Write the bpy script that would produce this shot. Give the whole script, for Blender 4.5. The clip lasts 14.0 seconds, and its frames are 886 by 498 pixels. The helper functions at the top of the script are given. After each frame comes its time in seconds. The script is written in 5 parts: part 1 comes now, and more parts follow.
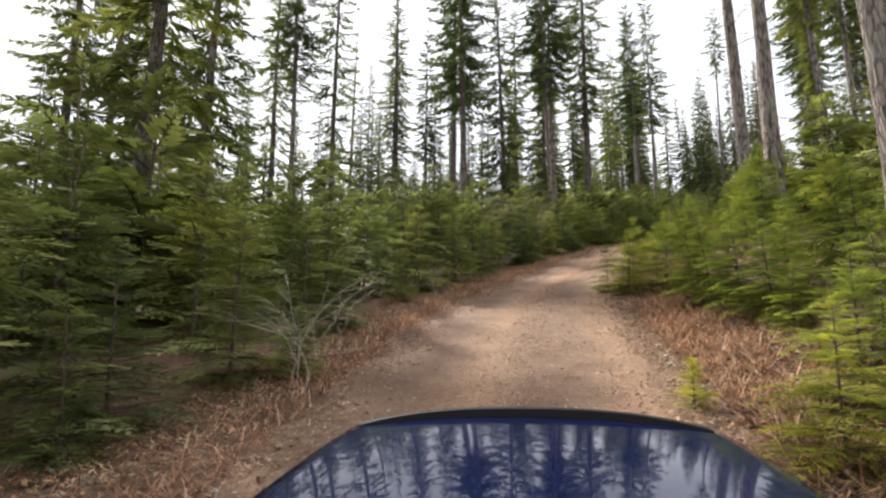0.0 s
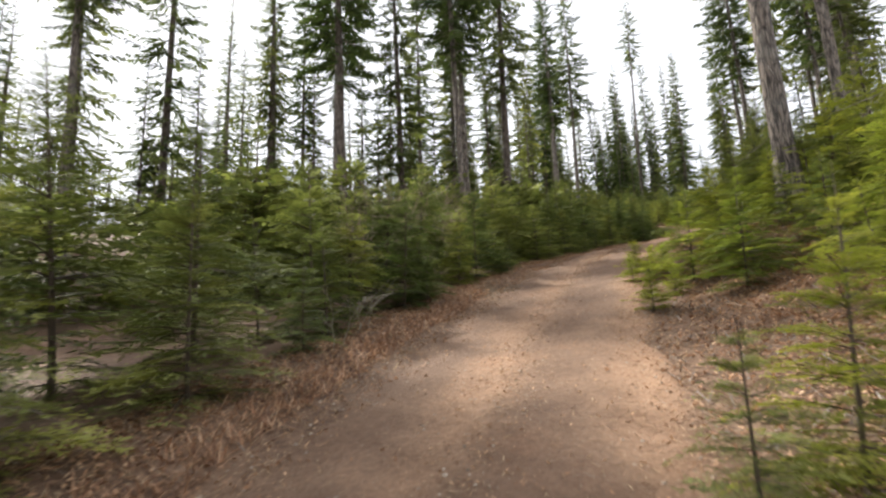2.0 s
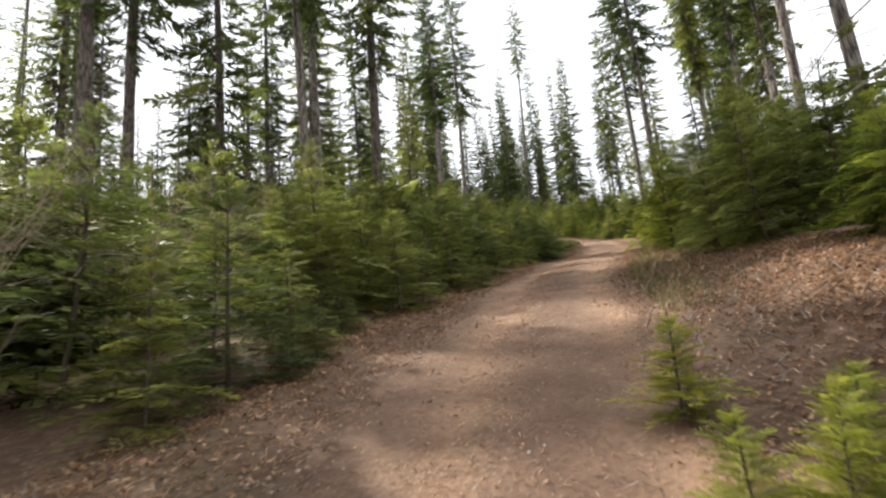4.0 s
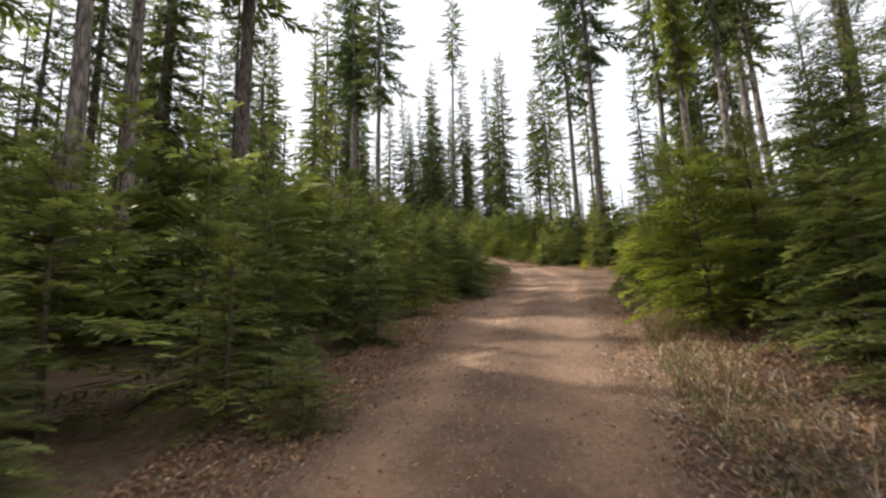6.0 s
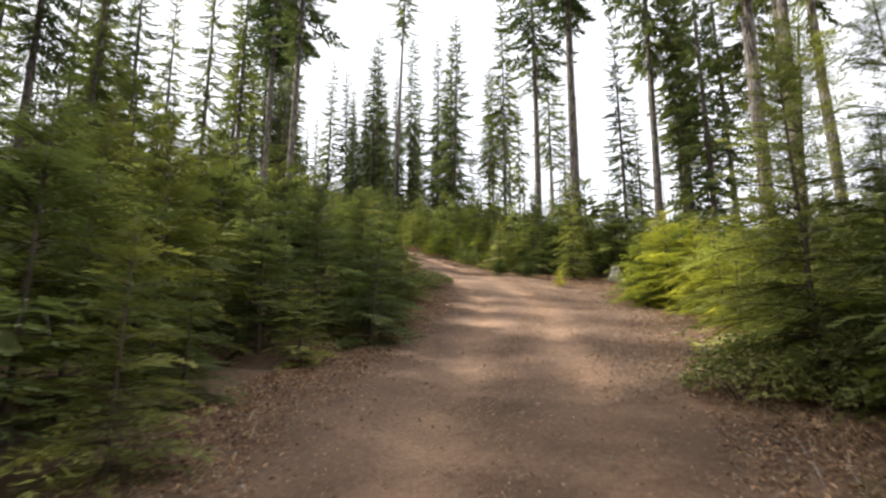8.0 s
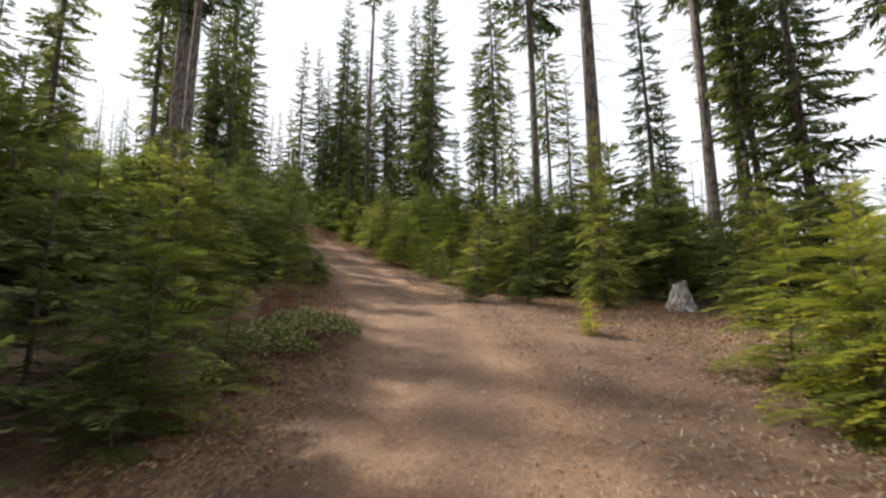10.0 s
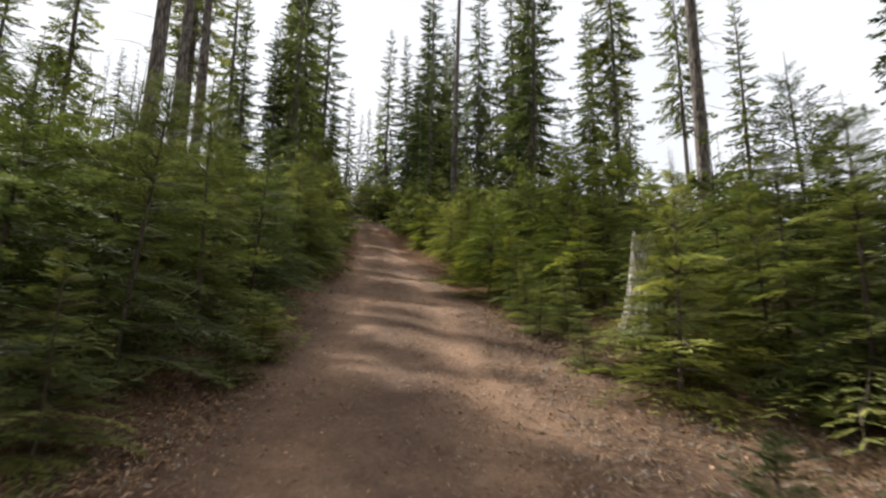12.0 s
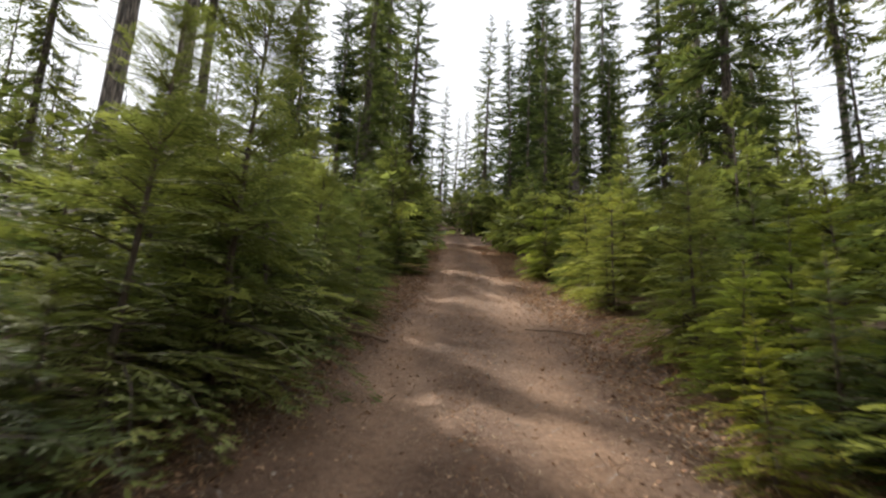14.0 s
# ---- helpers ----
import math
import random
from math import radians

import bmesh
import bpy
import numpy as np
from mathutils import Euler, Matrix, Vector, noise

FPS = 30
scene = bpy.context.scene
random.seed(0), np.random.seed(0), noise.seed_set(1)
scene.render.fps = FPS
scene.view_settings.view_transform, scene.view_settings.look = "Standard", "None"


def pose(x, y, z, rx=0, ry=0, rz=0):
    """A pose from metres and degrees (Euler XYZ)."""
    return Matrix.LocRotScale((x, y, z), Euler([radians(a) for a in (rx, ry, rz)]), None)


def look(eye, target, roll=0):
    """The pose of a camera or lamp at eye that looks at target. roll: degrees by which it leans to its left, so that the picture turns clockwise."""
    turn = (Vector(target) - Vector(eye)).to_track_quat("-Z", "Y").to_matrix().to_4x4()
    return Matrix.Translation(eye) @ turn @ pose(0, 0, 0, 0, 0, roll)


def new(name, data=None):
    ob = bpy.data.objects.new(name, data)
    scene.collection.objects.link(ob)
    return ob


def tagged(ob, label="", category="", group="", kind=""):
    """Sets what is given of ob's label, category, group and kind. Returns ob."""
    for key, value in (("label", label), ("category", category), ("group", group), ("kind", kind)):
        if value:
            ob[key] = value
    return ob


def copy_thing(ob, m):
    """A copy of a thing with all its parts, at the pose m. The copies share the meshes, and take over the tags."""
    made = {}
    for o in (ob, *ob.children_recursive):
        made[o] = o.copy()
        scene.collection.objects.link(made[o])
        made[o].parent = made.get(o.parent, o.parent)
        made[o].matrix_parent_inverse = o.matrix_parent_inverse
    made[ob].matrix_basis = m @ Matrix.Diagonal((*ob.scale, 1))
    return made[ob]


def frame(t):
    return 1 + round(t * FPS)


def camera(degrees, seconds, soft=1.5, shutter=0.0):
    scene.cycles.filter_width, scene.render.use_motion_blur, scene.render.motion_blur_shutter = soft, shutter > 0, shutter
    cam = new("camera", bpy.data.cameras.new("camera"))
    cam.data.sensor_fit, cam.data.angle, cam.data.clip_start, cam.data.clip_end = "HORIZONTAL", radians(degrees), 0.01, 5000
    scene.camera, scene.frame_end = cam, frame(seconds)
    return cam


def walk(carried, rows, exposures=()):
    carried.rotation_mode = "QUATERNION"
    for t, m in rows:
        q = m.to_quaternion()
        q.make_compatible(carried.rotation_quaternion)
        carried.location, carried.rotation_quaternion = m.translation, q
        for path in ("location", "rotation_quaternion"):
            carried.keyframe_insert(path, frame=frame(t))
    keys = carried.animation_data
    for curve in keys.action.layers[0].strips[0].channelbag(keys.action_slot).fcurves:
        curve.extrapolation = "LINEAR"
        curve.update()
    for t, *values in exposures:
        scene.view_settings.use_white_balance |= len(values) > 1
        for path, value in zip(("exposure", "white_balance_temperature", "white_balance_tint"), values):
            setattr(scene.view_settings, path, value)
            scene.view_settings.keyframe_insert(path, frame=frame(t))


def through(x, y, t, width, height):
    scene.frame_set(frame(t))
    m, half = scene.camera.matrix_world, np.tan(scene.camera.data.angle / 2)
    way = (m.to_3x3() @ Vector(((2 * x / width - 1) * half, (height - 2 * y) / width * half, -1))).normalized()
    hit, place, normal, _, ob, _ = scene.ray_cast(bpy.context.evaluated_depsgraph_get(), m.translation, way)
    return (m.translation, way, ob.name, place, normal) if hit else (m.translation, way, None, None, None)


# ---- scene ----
cam = camera(77.4, 14.0, soft=2.3, shutter=0.2)
METRES, EYE, TILT, LEAN, TURN = 68.0, 1.65, 11.0, 0.0, 0.0
ROWS = [
    (0.0, 0.0, 0.0, 0.0, 0.0, 0.0, -0.0),
    (0.035, 0.0, 0.0, 0.0, 0.0, 0.0, -0.0),
    (0.5, 0.006, 0.0402, 0.0014, -2.51, 0.19, 0.58),
    (1.0, 0.0134, 0.0797, 0.0027, -4.75, 0.11, 0.98),
    (1.5, 0.0212, 0.1176, 0.0044, -6.98, 0.28, 1.07),
    (2.0, 0.03, 0.1519, 0.0065, -8.93, 0.45, 0.72),
    (2.5, 0.0402, 0.1854, 0.0088, -11.63, 0.8, -0.18),
    (3.0, 0.0523, 0.2169, 0.011, -14.47, 1.52, 0.14),
    (3.5, 0.0655, 0.2472, 0.013, -17.55, 1.39, 1.15),
    (6.0, 0.1389, 0.3797, 0.028, -28.82, 1.81, -3.59),
    (6.5, 0.1571, 0.4075, 0.03, -30.14, 1.72, -4.34),
    (7.0, 0.1761, 0.4345, 0.032, -31.36, 1.41, -5.32),
    (7.5, 0.1971, 0.4617, 0.0338, -32.71, 1.56, -6.08),
    (8.0, 0.219, 0.4884, 0.0358, -34.28, 1.63, -6.48),
    (8.5, 0.2412, 0.5142, 0.038, -35.7, 1.62, -6.64),
    (11.0, 0.3654, 0.6561, 0.0488, -32.43, 1.88, -4.43),
    (11.5, 0.3834, 0.6880, 0.0511, -28.77, 1.76, -4.94),
    (12.0, 0.3987, 0.7210, 0.0531, -24.07, 1.07, -5.07),
    (12.5, 0.4129, 0.7571, 0.0545, -20.08, 0.61, -5.52),
    (13.0, 0.4251, 0.7942, 0.0563, -17.28, 0.56, -6.06),
    (13.5, 0.4375, 0.8329, 0.0586, -15.27, 1.12, -6.06),
    (14.0, 0.4501, 0.8719, 0.0614, -13.54, 1.60, -5.01),
]
walk(cam, [(t, pose(0, 0, EYE, TILT, LEAN, TURN) @ pose(METRES * x, METRES * y, METRES * z, 90 + pitch, roll, yaw)) for t, x, y, z, yaw, pitch, roll in ROWS],
     [(0, 0.95), (1.5, 1.05), (2.0, 0.95), (2.5, 0.15), (3.0, 0.85), (3.5, 1.1), (6.0, 0.76), (7.0, 0.98), (8.5, 1.0), (11.0, 0.38), (12.0, 0.48), (13.0, 0.95), (13.5, 1.03), (14.0, 0.72)])

# ---- light ----
SUN_AZ, SUN_EL = radians(30), radians(40)          # azimuth to the left of +y
world = bpy.data.worlds.new("sky")
scene.world = world
world.use_nodes = True
wt = world.node_tree
wt.nodes.clear()
w_out = wt.nodes.new("ShaderNodeOutputWorld")
w_bg = wt.nodes.new("ShaderNodeBackground")
w_sky = wt.nodes.new("ShaderNodeTexSky")
w_sky.sky_type = "NISHITA"
w_sky.sun_disc = False
w_sky.sun_elevation = SUN_EL
w_sky.sun_rotation = -SUN_AZ
w_sky.air_density, w_sky.dust_density = 1.0, 2.0
# thin bright cloud with a few gaps of blue
w_co = wt.nodes.new("ShaderNodeTexCoord")
w_map = wt.nodes.new("ShaderNodeMapping")
w_map.inputs["Scale"].default_value = (1.0, 1.0, 2.6)
w_noise = wt.nodes.new("ShaderNodeTexNoise")
w_noise.inputs["Scale"].default_value = 2.2
w_noise.inputs["Detail"].default_value = 6.0
w_ramp = wt.nodes.new("ShaderNodeMapRange")
for key, v in (("From Min", 0.34), ("From Max", 0.56), ("To Min", 0.85), ("To Max", 1.0)):
    w_ramp.inputs[key].default_value = v
w_mix = wt.nodes.new("ShaderNodeMix")
w_mix.data_type = "RGBA"
w_mix.inputs[7].default_value = (10.6, 10.8, 11.4, 1)
wt.links.new(w_co.outputs["Generated"], w_map.inputs["Vector"])
wt.links.new(w_map.outputs["Vector"], w_noise.inputs["Vector"])
wt.links.new(w_noise.outputs["Fac"], w_ramp.inputs["Value"])
wt.links.new(w_ramp.outputs["Result"], w_mix.inputs[0])
wt.links.new(w_sky.outputs["Color"], w_mix.inputs[6])
wt.links.new(w_mix.outputs[2], w_bg.inputs["Color"])
w_bg.inputs["Strength"].default_value = 0.075
wt.links.new(w_bg.outputs["Background"], w_out.inputs["Surface"])
sun = new("sun", bpy.data.lights.new("sun", "SUN"))
sun.data.energy, sun.data.angle, sun.data.color = 5.0, radians(1.8), (1.0, 0.94, 0.84)
sun.matrix_world = look((-math.sin(SUN_AZ) * math.cos(SUN_EL) * 60, math.cos(SUN_AZ) * math.cos(SUN_EL) * 60, math.sin(SUN_EL) * 60), (0, 0, 0))

# ---- materials ----
def material(name):
    m = bpy.data.materials.new(name)
    m.use_nodes = True
    nt = m.node_tree
    return m, nt, nt.nodes["Principled BSDF"], nt.nodes["Material Output"]


def noise_tex(nt, scale, detail=4.0, rough=0.55, coords="Object"):
    co = nt.nodes.new("ShaderNodeTexCoord")
    n = nt.nodes.new("ShaderNodeTexNoise")
    n.inputs["Scale"].default_value, n.inputs["Detail"].default_value, n.inputs["Roughness"].default_value = scale, detail, rough
    nt.links.new(co.outputs[coords], n.inputs["Vector"])
    return n


def ramp(nt, source, stops):
    r = nt.nodes.new("ShaderNodeValToRGB")
    e = r.color_ramp.elements
    while len(e) < len(stops):
        e.new(0.5)
    for el, (p, c) in zip(e, stops):
        el.position, el.color = p, (*c, 1)
    nt.links.new(source, r.inputs["Fac"])
    return r


def mixed(nt, fac, a, b, kind="MIX"):
    m = nt.nodes.new("ShaderNodeMix")
    m.data_type, m.blend_type = "RGBA", kind
    for sock, v in ((m.inputs[0], fac), (m.inputs[6], a), (m.inputs[7], b)):
        if hasattr(v, "is_output"):
            nt.links.new(v, sock)
        elif isinstance(v, tuple):
            sock.default_value = (*v, 1)
        else:
            sock.default_value = v
    return m.outputs[2]


def bumped(nt, bsdf, height, strength, distance):
    b = nt.nodes.new("ShaderNodeBump")
    b.inputs["Strength"].default_value, b.inputs["Distance"].default_value = strength, distance
    nt.links.new(height, b.inputs["Height"])
    nt.links.new(b.outputs["Normal"], bsdf.inputs["Normal"])


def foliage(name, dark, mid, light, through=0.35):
    """Needles: colour by spray (dark base, pale new tips, with light on the tips painted in) and by tree, some light
    passing through.
    """
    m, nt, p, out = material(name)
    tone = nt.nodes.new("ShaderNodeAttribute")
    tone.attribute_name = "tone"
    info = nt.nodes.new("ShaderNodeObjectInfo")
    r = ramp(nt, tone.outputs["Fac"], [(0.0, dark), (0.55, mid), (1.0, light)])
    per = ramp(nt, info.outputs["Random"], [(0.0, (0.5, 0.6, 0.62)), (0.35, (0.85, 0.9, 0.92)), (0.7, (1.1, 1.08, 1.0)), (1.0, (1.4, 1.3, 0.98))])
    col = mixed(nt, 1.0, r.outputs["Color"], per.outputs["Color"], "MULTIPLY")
    big = noise_tex(nt, 1.7, 2)
    patch = ramp(nt, big.outputs["Fac"], [(0.35, (0.75, 0.8, 0.8)), (0.65, (1.15, 1.1, 0.95))])
    col = mixed(nt, 1.0, col, patch.outputs["Color"], "MULTIPLY")
    nt.links.new(col, p.inputs["Base Color"])
    p.inputs["Roughness"].default_value = 0.65
    p.inputs["Specular IOR Level"].default_value = 0.14
    tr = nt.nodes.new("ShaderNodeBsdfTranslucent")
    nt.links.new(mixed(nt, 1.0, col, (1.1, 1.2, 0.75), "MULTIPLY"), tr.inputs["Color"])
    ms = nt.nodes.new("ShaderNodeMixShader")
    ms.inputs[0].default_value = through
    nt.links.new(p.outputs[0], ms.inputs[1])
    nt.links.new(tr.outputs[0], ms.inputs[2])
    nt.links.new(ms.outputs[0], out.inputs["Surface"])
    return m


def bark(name, dark, light, moss=0.0, scale=1.0):
    m, nt, p, out = material(name)
    co = nt.nodes.new("ShaderNodeTexCoord")
    mp = nt.nodes.new("ShaderNodeMapping")
    mp.inputs["Scale"].default_value = (9 * scale, 9 * scale, 1.6 * scale)
    nt.links.new(co.outputs["Object"], mp.inputs["Vector"])
    n = nt.nodes.new("ShaderNodeTexNoise")
    n.inputs["Scale"].default_value, n.inputs["Detail"].default_value = 1.6, 6
    nt.links.new(mp.outputs[0], n.inputs["Vector"])
    plates = nt.nodes.new("ShaderNodeTexVoronoi")
    plates.feature = "DISTANCE_TO_EDGE"
    plates.inputs["Scale"].default_value = 1.5
    warp = nt.nodes.new("ShaderNodeVectorMath")
    warp.operation = "ADD"
    nt.links.new(mp.outputs[0], warp.inputs[0])
    nt.links.new(n.outputs["Color"], warp.inputs[1])
    nt.links.new(warp.outputs[0], plates.inputs["Vector"])
    relief = nt.nodes.new("ShaderNodeMath")
    relief.operation = "MULTIPLY_ADD"
    relief.use_clamp = True
    nt.links.new(plates.outputs["Distance"], relief.inputs[0])
    relief.inputs[1].default_value = 1.5
    nt.links.new(n.outputs["Fac"], relief.inputs[2])
    shift = nt.nodes.new("ShaderNodeMath")
    shift.operation = "SUBTRACT"
    nt.links.new(relief.outputs[0], shift.inputs[0])
    shift.inputs[1].default_value = 0.2
    c = ramp(nt, shift.outputs[0], [(0.28, dark), (0.7, light)])
    big = noise_tex(nt, 0.9, 4)
    col = c.outputs["Color"]
    lich = ramp(nt, big.outputs["Fac"], [(0.52, (0, 0, 0)), (0.68, (0.4, 0.4, 0.4))])
    col = mixed(nt, lich.outputs["Color"], col, (0.3, 0.29, 0.26))
    if moss:
        mo = ramp(nt, noise_tex(nt, 2.3, 5).outputs["Fac"], [(0.55 - moss, (0, 0, 0)), (0.75 - moss, (1, 1, 1))])
        col = mixed(nt, mo.outputs["Color"], col, (0.14, 0.17, 0.03))
    nt.links.new(col, p.inputs["Base Color"])
    p.inputs["Roughness"].default_value = 0.9
    bumped(nt, p, shift.outputs[0], 1.0, 0.05)
    return m


def earthy(name, stops, scale, fine, bump=0.5, spots=None, rough=0.95):
    m, nt, p, out = material(name)
    a = noise_tex(nt, scale, 6, 0.6)
    b = noise_tex(nt, fine, 8, 0.7)
    mixv = nt.nodes.new("ShaderNodeMath")
    mixv.operation = "MULTIPLY_ADD"
    nt.links.new(b.outputs["Fac"], mixv.inputs[0])
    mixv.inputs[1].default_value = 0.55
    half = nt.nodes.new("ShaderNodeMath")
    half.operation = "MULTIPLY"
    nt.links.new(a.outputs["Fac"], half.inputs[0])
    half.inputs[1].default_value = 0.45
    nt.links.new(half.outputs[0], mixv.inputs[2])
    c = ramp(nt, mixv.outputs[0], stops).outputs["Color"]
    if spots:
        v = nt.nodes.new("ShaderNodeTexVoronoi")
        v.inputs["Scale"].default_value = spots[0]
        nt.links.new(nt.nodes.new("ShaderNodeTexCoord").outputs["Object"], v.inputs["Vector"])
        f = ramp(nt, v.outputs["Distance"], [(0.12, (1, 1, 1)), (0.3, (0, 0, 0))])
        c = mixed(nt, f.outputs["Color"], c, mixed(nt, v.outputs["Color"], spots[1], spots[2]))
    nt.links.new(c, p.inputs["Base Color"])
    p.inputs["Roughness"].default_value = rough
    bumped(nt, p, b.outputs["Fac"], bump, 0.04)
    return m


def island(name, stops, rough=0.85, through=0.0):
    """Loose pieces that differ one from the next."""
    m, nt, p, out = material(name)
    geo = nt.nodes.new("ShaderNodeNewGeometry")
    r = ramp(nt, geo.outputs["Random Per Island"], stops)
    n = ramp(nt, noise_tex(nt, 14, 3).outputs["Fac"], [(0.3, (0.75, 0.75, 0.75)), (0.7, (1.15, 1.15, 1.15))])
    c = mixed(nt, 1.0, r.outputs["Color"], n.outputs["Color"], "MULTIPLY")
    nt.links.new(c, p.inputs["Base Color"])
    p.inputs["Roughness"].default_value = rough
    if through:
        tr = nt.nodes.new("ShaderNodeBsdfTranslucent")
        nt.links.new(c, tr.inputs["Color"])
        ms = nt.nodes.new("ShaderNodeMixShader")
        ms.inputs[0].default_value = through
        nt.links.new(p.outputs[0], ms.inputs[1])
        nt.links.new(tr.outputs[0], ms.inputs[2])
        nt.links.new(ms.outputs[0], out.inputs["Surface"])
    return m


NEEDLE_FIR = foliage("fir_needles", (0.036, 0.046, 0.022), (0.112, 0.13, 0.055), (0.25, 0.265, 0.11), 0.4)
NEEDLE_YOUNG = foliage("young_fir_needles", (0.055, 0.058, 0.026), (0.165, 0.184, 0.068), (0.36, 0.38, 0.16), 0.34)
# yellow-green firs, with the sunshine on the right-hand side put into their colour
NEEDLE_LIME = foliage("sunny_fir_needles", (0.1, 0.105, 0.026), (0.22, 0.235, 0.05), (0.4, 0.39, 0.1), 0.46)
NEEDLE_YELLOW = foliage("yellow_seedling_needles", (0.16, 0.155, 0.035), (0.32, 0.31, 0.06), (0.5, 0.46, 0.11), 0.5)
NEEDLE_MOSS = foliage("mossy_needles", (0.12, 0.13, 0.03), (0.22, 0.225, 0.05), (0.36, 0.34, 0.09), 0.5)
TWIG = island("twig_wood", [(0.0, (0.04, 0.028, 0.02)), (1.0, (0.11, 0.08, 0.055))])
DEADWOOD = island("dead_wood", [(0.0, (0.14, 0.115, 0.095)), (1.0, (0.3, 0.265, 0.23))])
BARK = bark("fir_bark", (0.035, 0.026, 0.021), (0.17, 0.135, 0.11), 0.0)
BARK_PALE = bark("pale_bark", (0.04, 0.033, 0.028), (0.23, 0.19, 0.16), 0.0, 0.8)
BARK_MOSS = bark("mossy_bark", (0.05, 0.04, 0.03), (0.17, 0.14, 0.1), 0.12)
SOIL = earthy("forest_floor", [(0.28, (0.035, 0.022, 0.015)), (0.48, (0.13, 0.075, 0.045)), (0.7, (0.3, 0.19, 0.12))], 0.6, 11, 1.0, (16, (0.1, 0.045, 0.025), (0.4, 0.26, 0.16)))
DIRT = earthy("track_dirt", [(0.3, (0.08, 0.046, 0.028)), (0.45, (0.19, 0.113, 0.069)), (0.58, (0.275, 0.17, 0.108)), (0.74, (0.38, 0.255, 0.168))], 0.55, 19, 1.0, (26, (0.1, 0.06, 0.038), (0.38, 0.28, 0.2)))
nt_, p_ = DIRT.node_tree, DIRT.node_tree.nodes["Principled BSDF"]
under_ = p_.inputs["Base Color"].links[0].from_socket
patch_ = ramp(nt_, noise_tex(nt_, 0.9, 6, 0.65).outputs["Fac"], [(0.35, (0.68, 0.64, 0.6)), (0.55, (1.0, 1.0, 1.0)), (0.7, (1.2, 1.16, 1.12))])
worn_ = nt_.nodes.new("ShaderNodeAttribute")
worn_.attribute_name = "tone"
wear_ = ramp(nt_, worn_.outputs["Fac"], [(0.0, (0.66, 0.62, 0.6)), (0.45, (0.95, 0.94, 0.93)), (1.0, (1.28, 1.26, 1.22))])
nt_.links.new(mixed(nt_, 1.0, mixed(nt_, 1.0, under_, patch_.outputs["Color"], "MULTIPLY"), wear_.outputs["Color"], "MULTIPLY"), p_.inputs["Base Color"])
nt_, p_ = SOIL.node_tree, SOIL.node_tree.nodes["Principled BSDF"]
under_ = p_.inputs["Base Color"].links[0].from_socket
moss_ = ramp(nt_, noise_tex(nt_, 0.45, 5).outputs["Fac"], [(0.56, (0, 0, 0)), (0.7, (0.3, 0.3, 0.3))])
nt_.links.new(mixed(nt_, moss_.outputs["Color"], under_, (0.06, 0.07, 0.025)), p_.inputs["Base Color"])
LITTER = island("dead_leaves", [(0.0, (0.11, 0.05, 0.026)), (0.5, (0.33, 0.175, 0.09)), (1.0, (0.58, 0.38, 0.23))], 0.8, 0.2)
STRAW = island("dry_grass", [(0.0, (0.2, 0.11, 0.055)), (0.5, (0.38, 0.25, 0.14)), (1.0, (0.58, 0.45, 0.29))], 0.8, 0.25)
GRAVEL = island("gravel", [(0.0, (0.16, 0.12, 0.09)), (0.6, (0.33, 0.26, 0.2)), (1.0, (0.42, 0.35, 0.28))], 0.9)

# ---- the lie of the land ----
# centre line of the track: x, y, z, distance to its left and right edge
TRACK = [(-5.95, -34.49, -7.93, 2.40, 1.60),
         (0.00, 0.00, 0.00, 2.00, 1.60),
         (0.91, 5.28, 1.21, 2.15, 1.43),
         (2.04, 10.06, 2.40, 2.30, 1.29),
         (3.56, 14.34, 3.55, 2.30, 1.19),
         (4.45, 16.33, 4.08, 2.25, 1.15),
         (9.45, 24.98, 6.80, 1.85, 1.23),
         (11.97, 28.59, 7.77, 1.85, 1.33),
         (14.89, 32.14, 8.73, 1.90, 1.66),
         (16.40, 33.83, 9.21, 2.12, 1.79),
         (21.47, 39.43, 10.53, 2.69, 2.76),
         (24.85, 43.16, 11.62, 2.12, 3.67),
         (27.11, 47.44, 12.88, 1.90, 4.20),
         (28.91, 52.28, 14.06, 1.87, 3.25),
         (30.61, 57.40, 15.41, 2.00, 2.28),
         (34.95, 71.76, 19.36, 1.60, 1.45),
         (39.74, 91.25, 25.25, 1.30, 1.15),
         (44.80, 115.76, 33.20, 1.10, 0.90)]
tr = np.array(TRACK)
chord = np.r_[0, np.cumsum(np.hypot(np.diff(tr[:, 0]), np.diff(tr[:, 1])))]


def glide(values, u):
    """Smooth curve through the control values (Catmull-Rom)."""
    i = np.clip(np.searchsorted(chord, u, side="right") - 1, 0, len(chord) - 2)
    h = chord[i + 1] - chord[i]
    a = (u - chord[i]) / h
    g = np.gradient(values, chord)
    return ((1 + 2 * a) * (1 - a) ** 2 * values[i] + a * (1 - a) ** 2 * h * g[i] + a * a * (3 - 2 * a) * values[i + 1] + a * a * (a - 1) * h * g[i + 1])


US = np.arange(0, chord[-1], 0.4)
LINE = np.stack([glide(tr[:, k], US) for k in range(5)], 1)
TANG = np.gradient(LINE[:, :2], axis=0)
TANG /= np.linalg.norm(TANG, axis=1)[:, None]
START = 35.0                                         # stretch of track behind the clip's start


def lattice(ix, iy, seed):
    h = (ix * 374761393 + iy * 668265263 + seed * 974634777) & 0x7FFFFFFF
    h = ((h ^ (h >> 13)) * 1274126177) & 0x7FFFFFFF
    return ((h ^ (h >> 16)) & 0xFFFF) / 65535.0


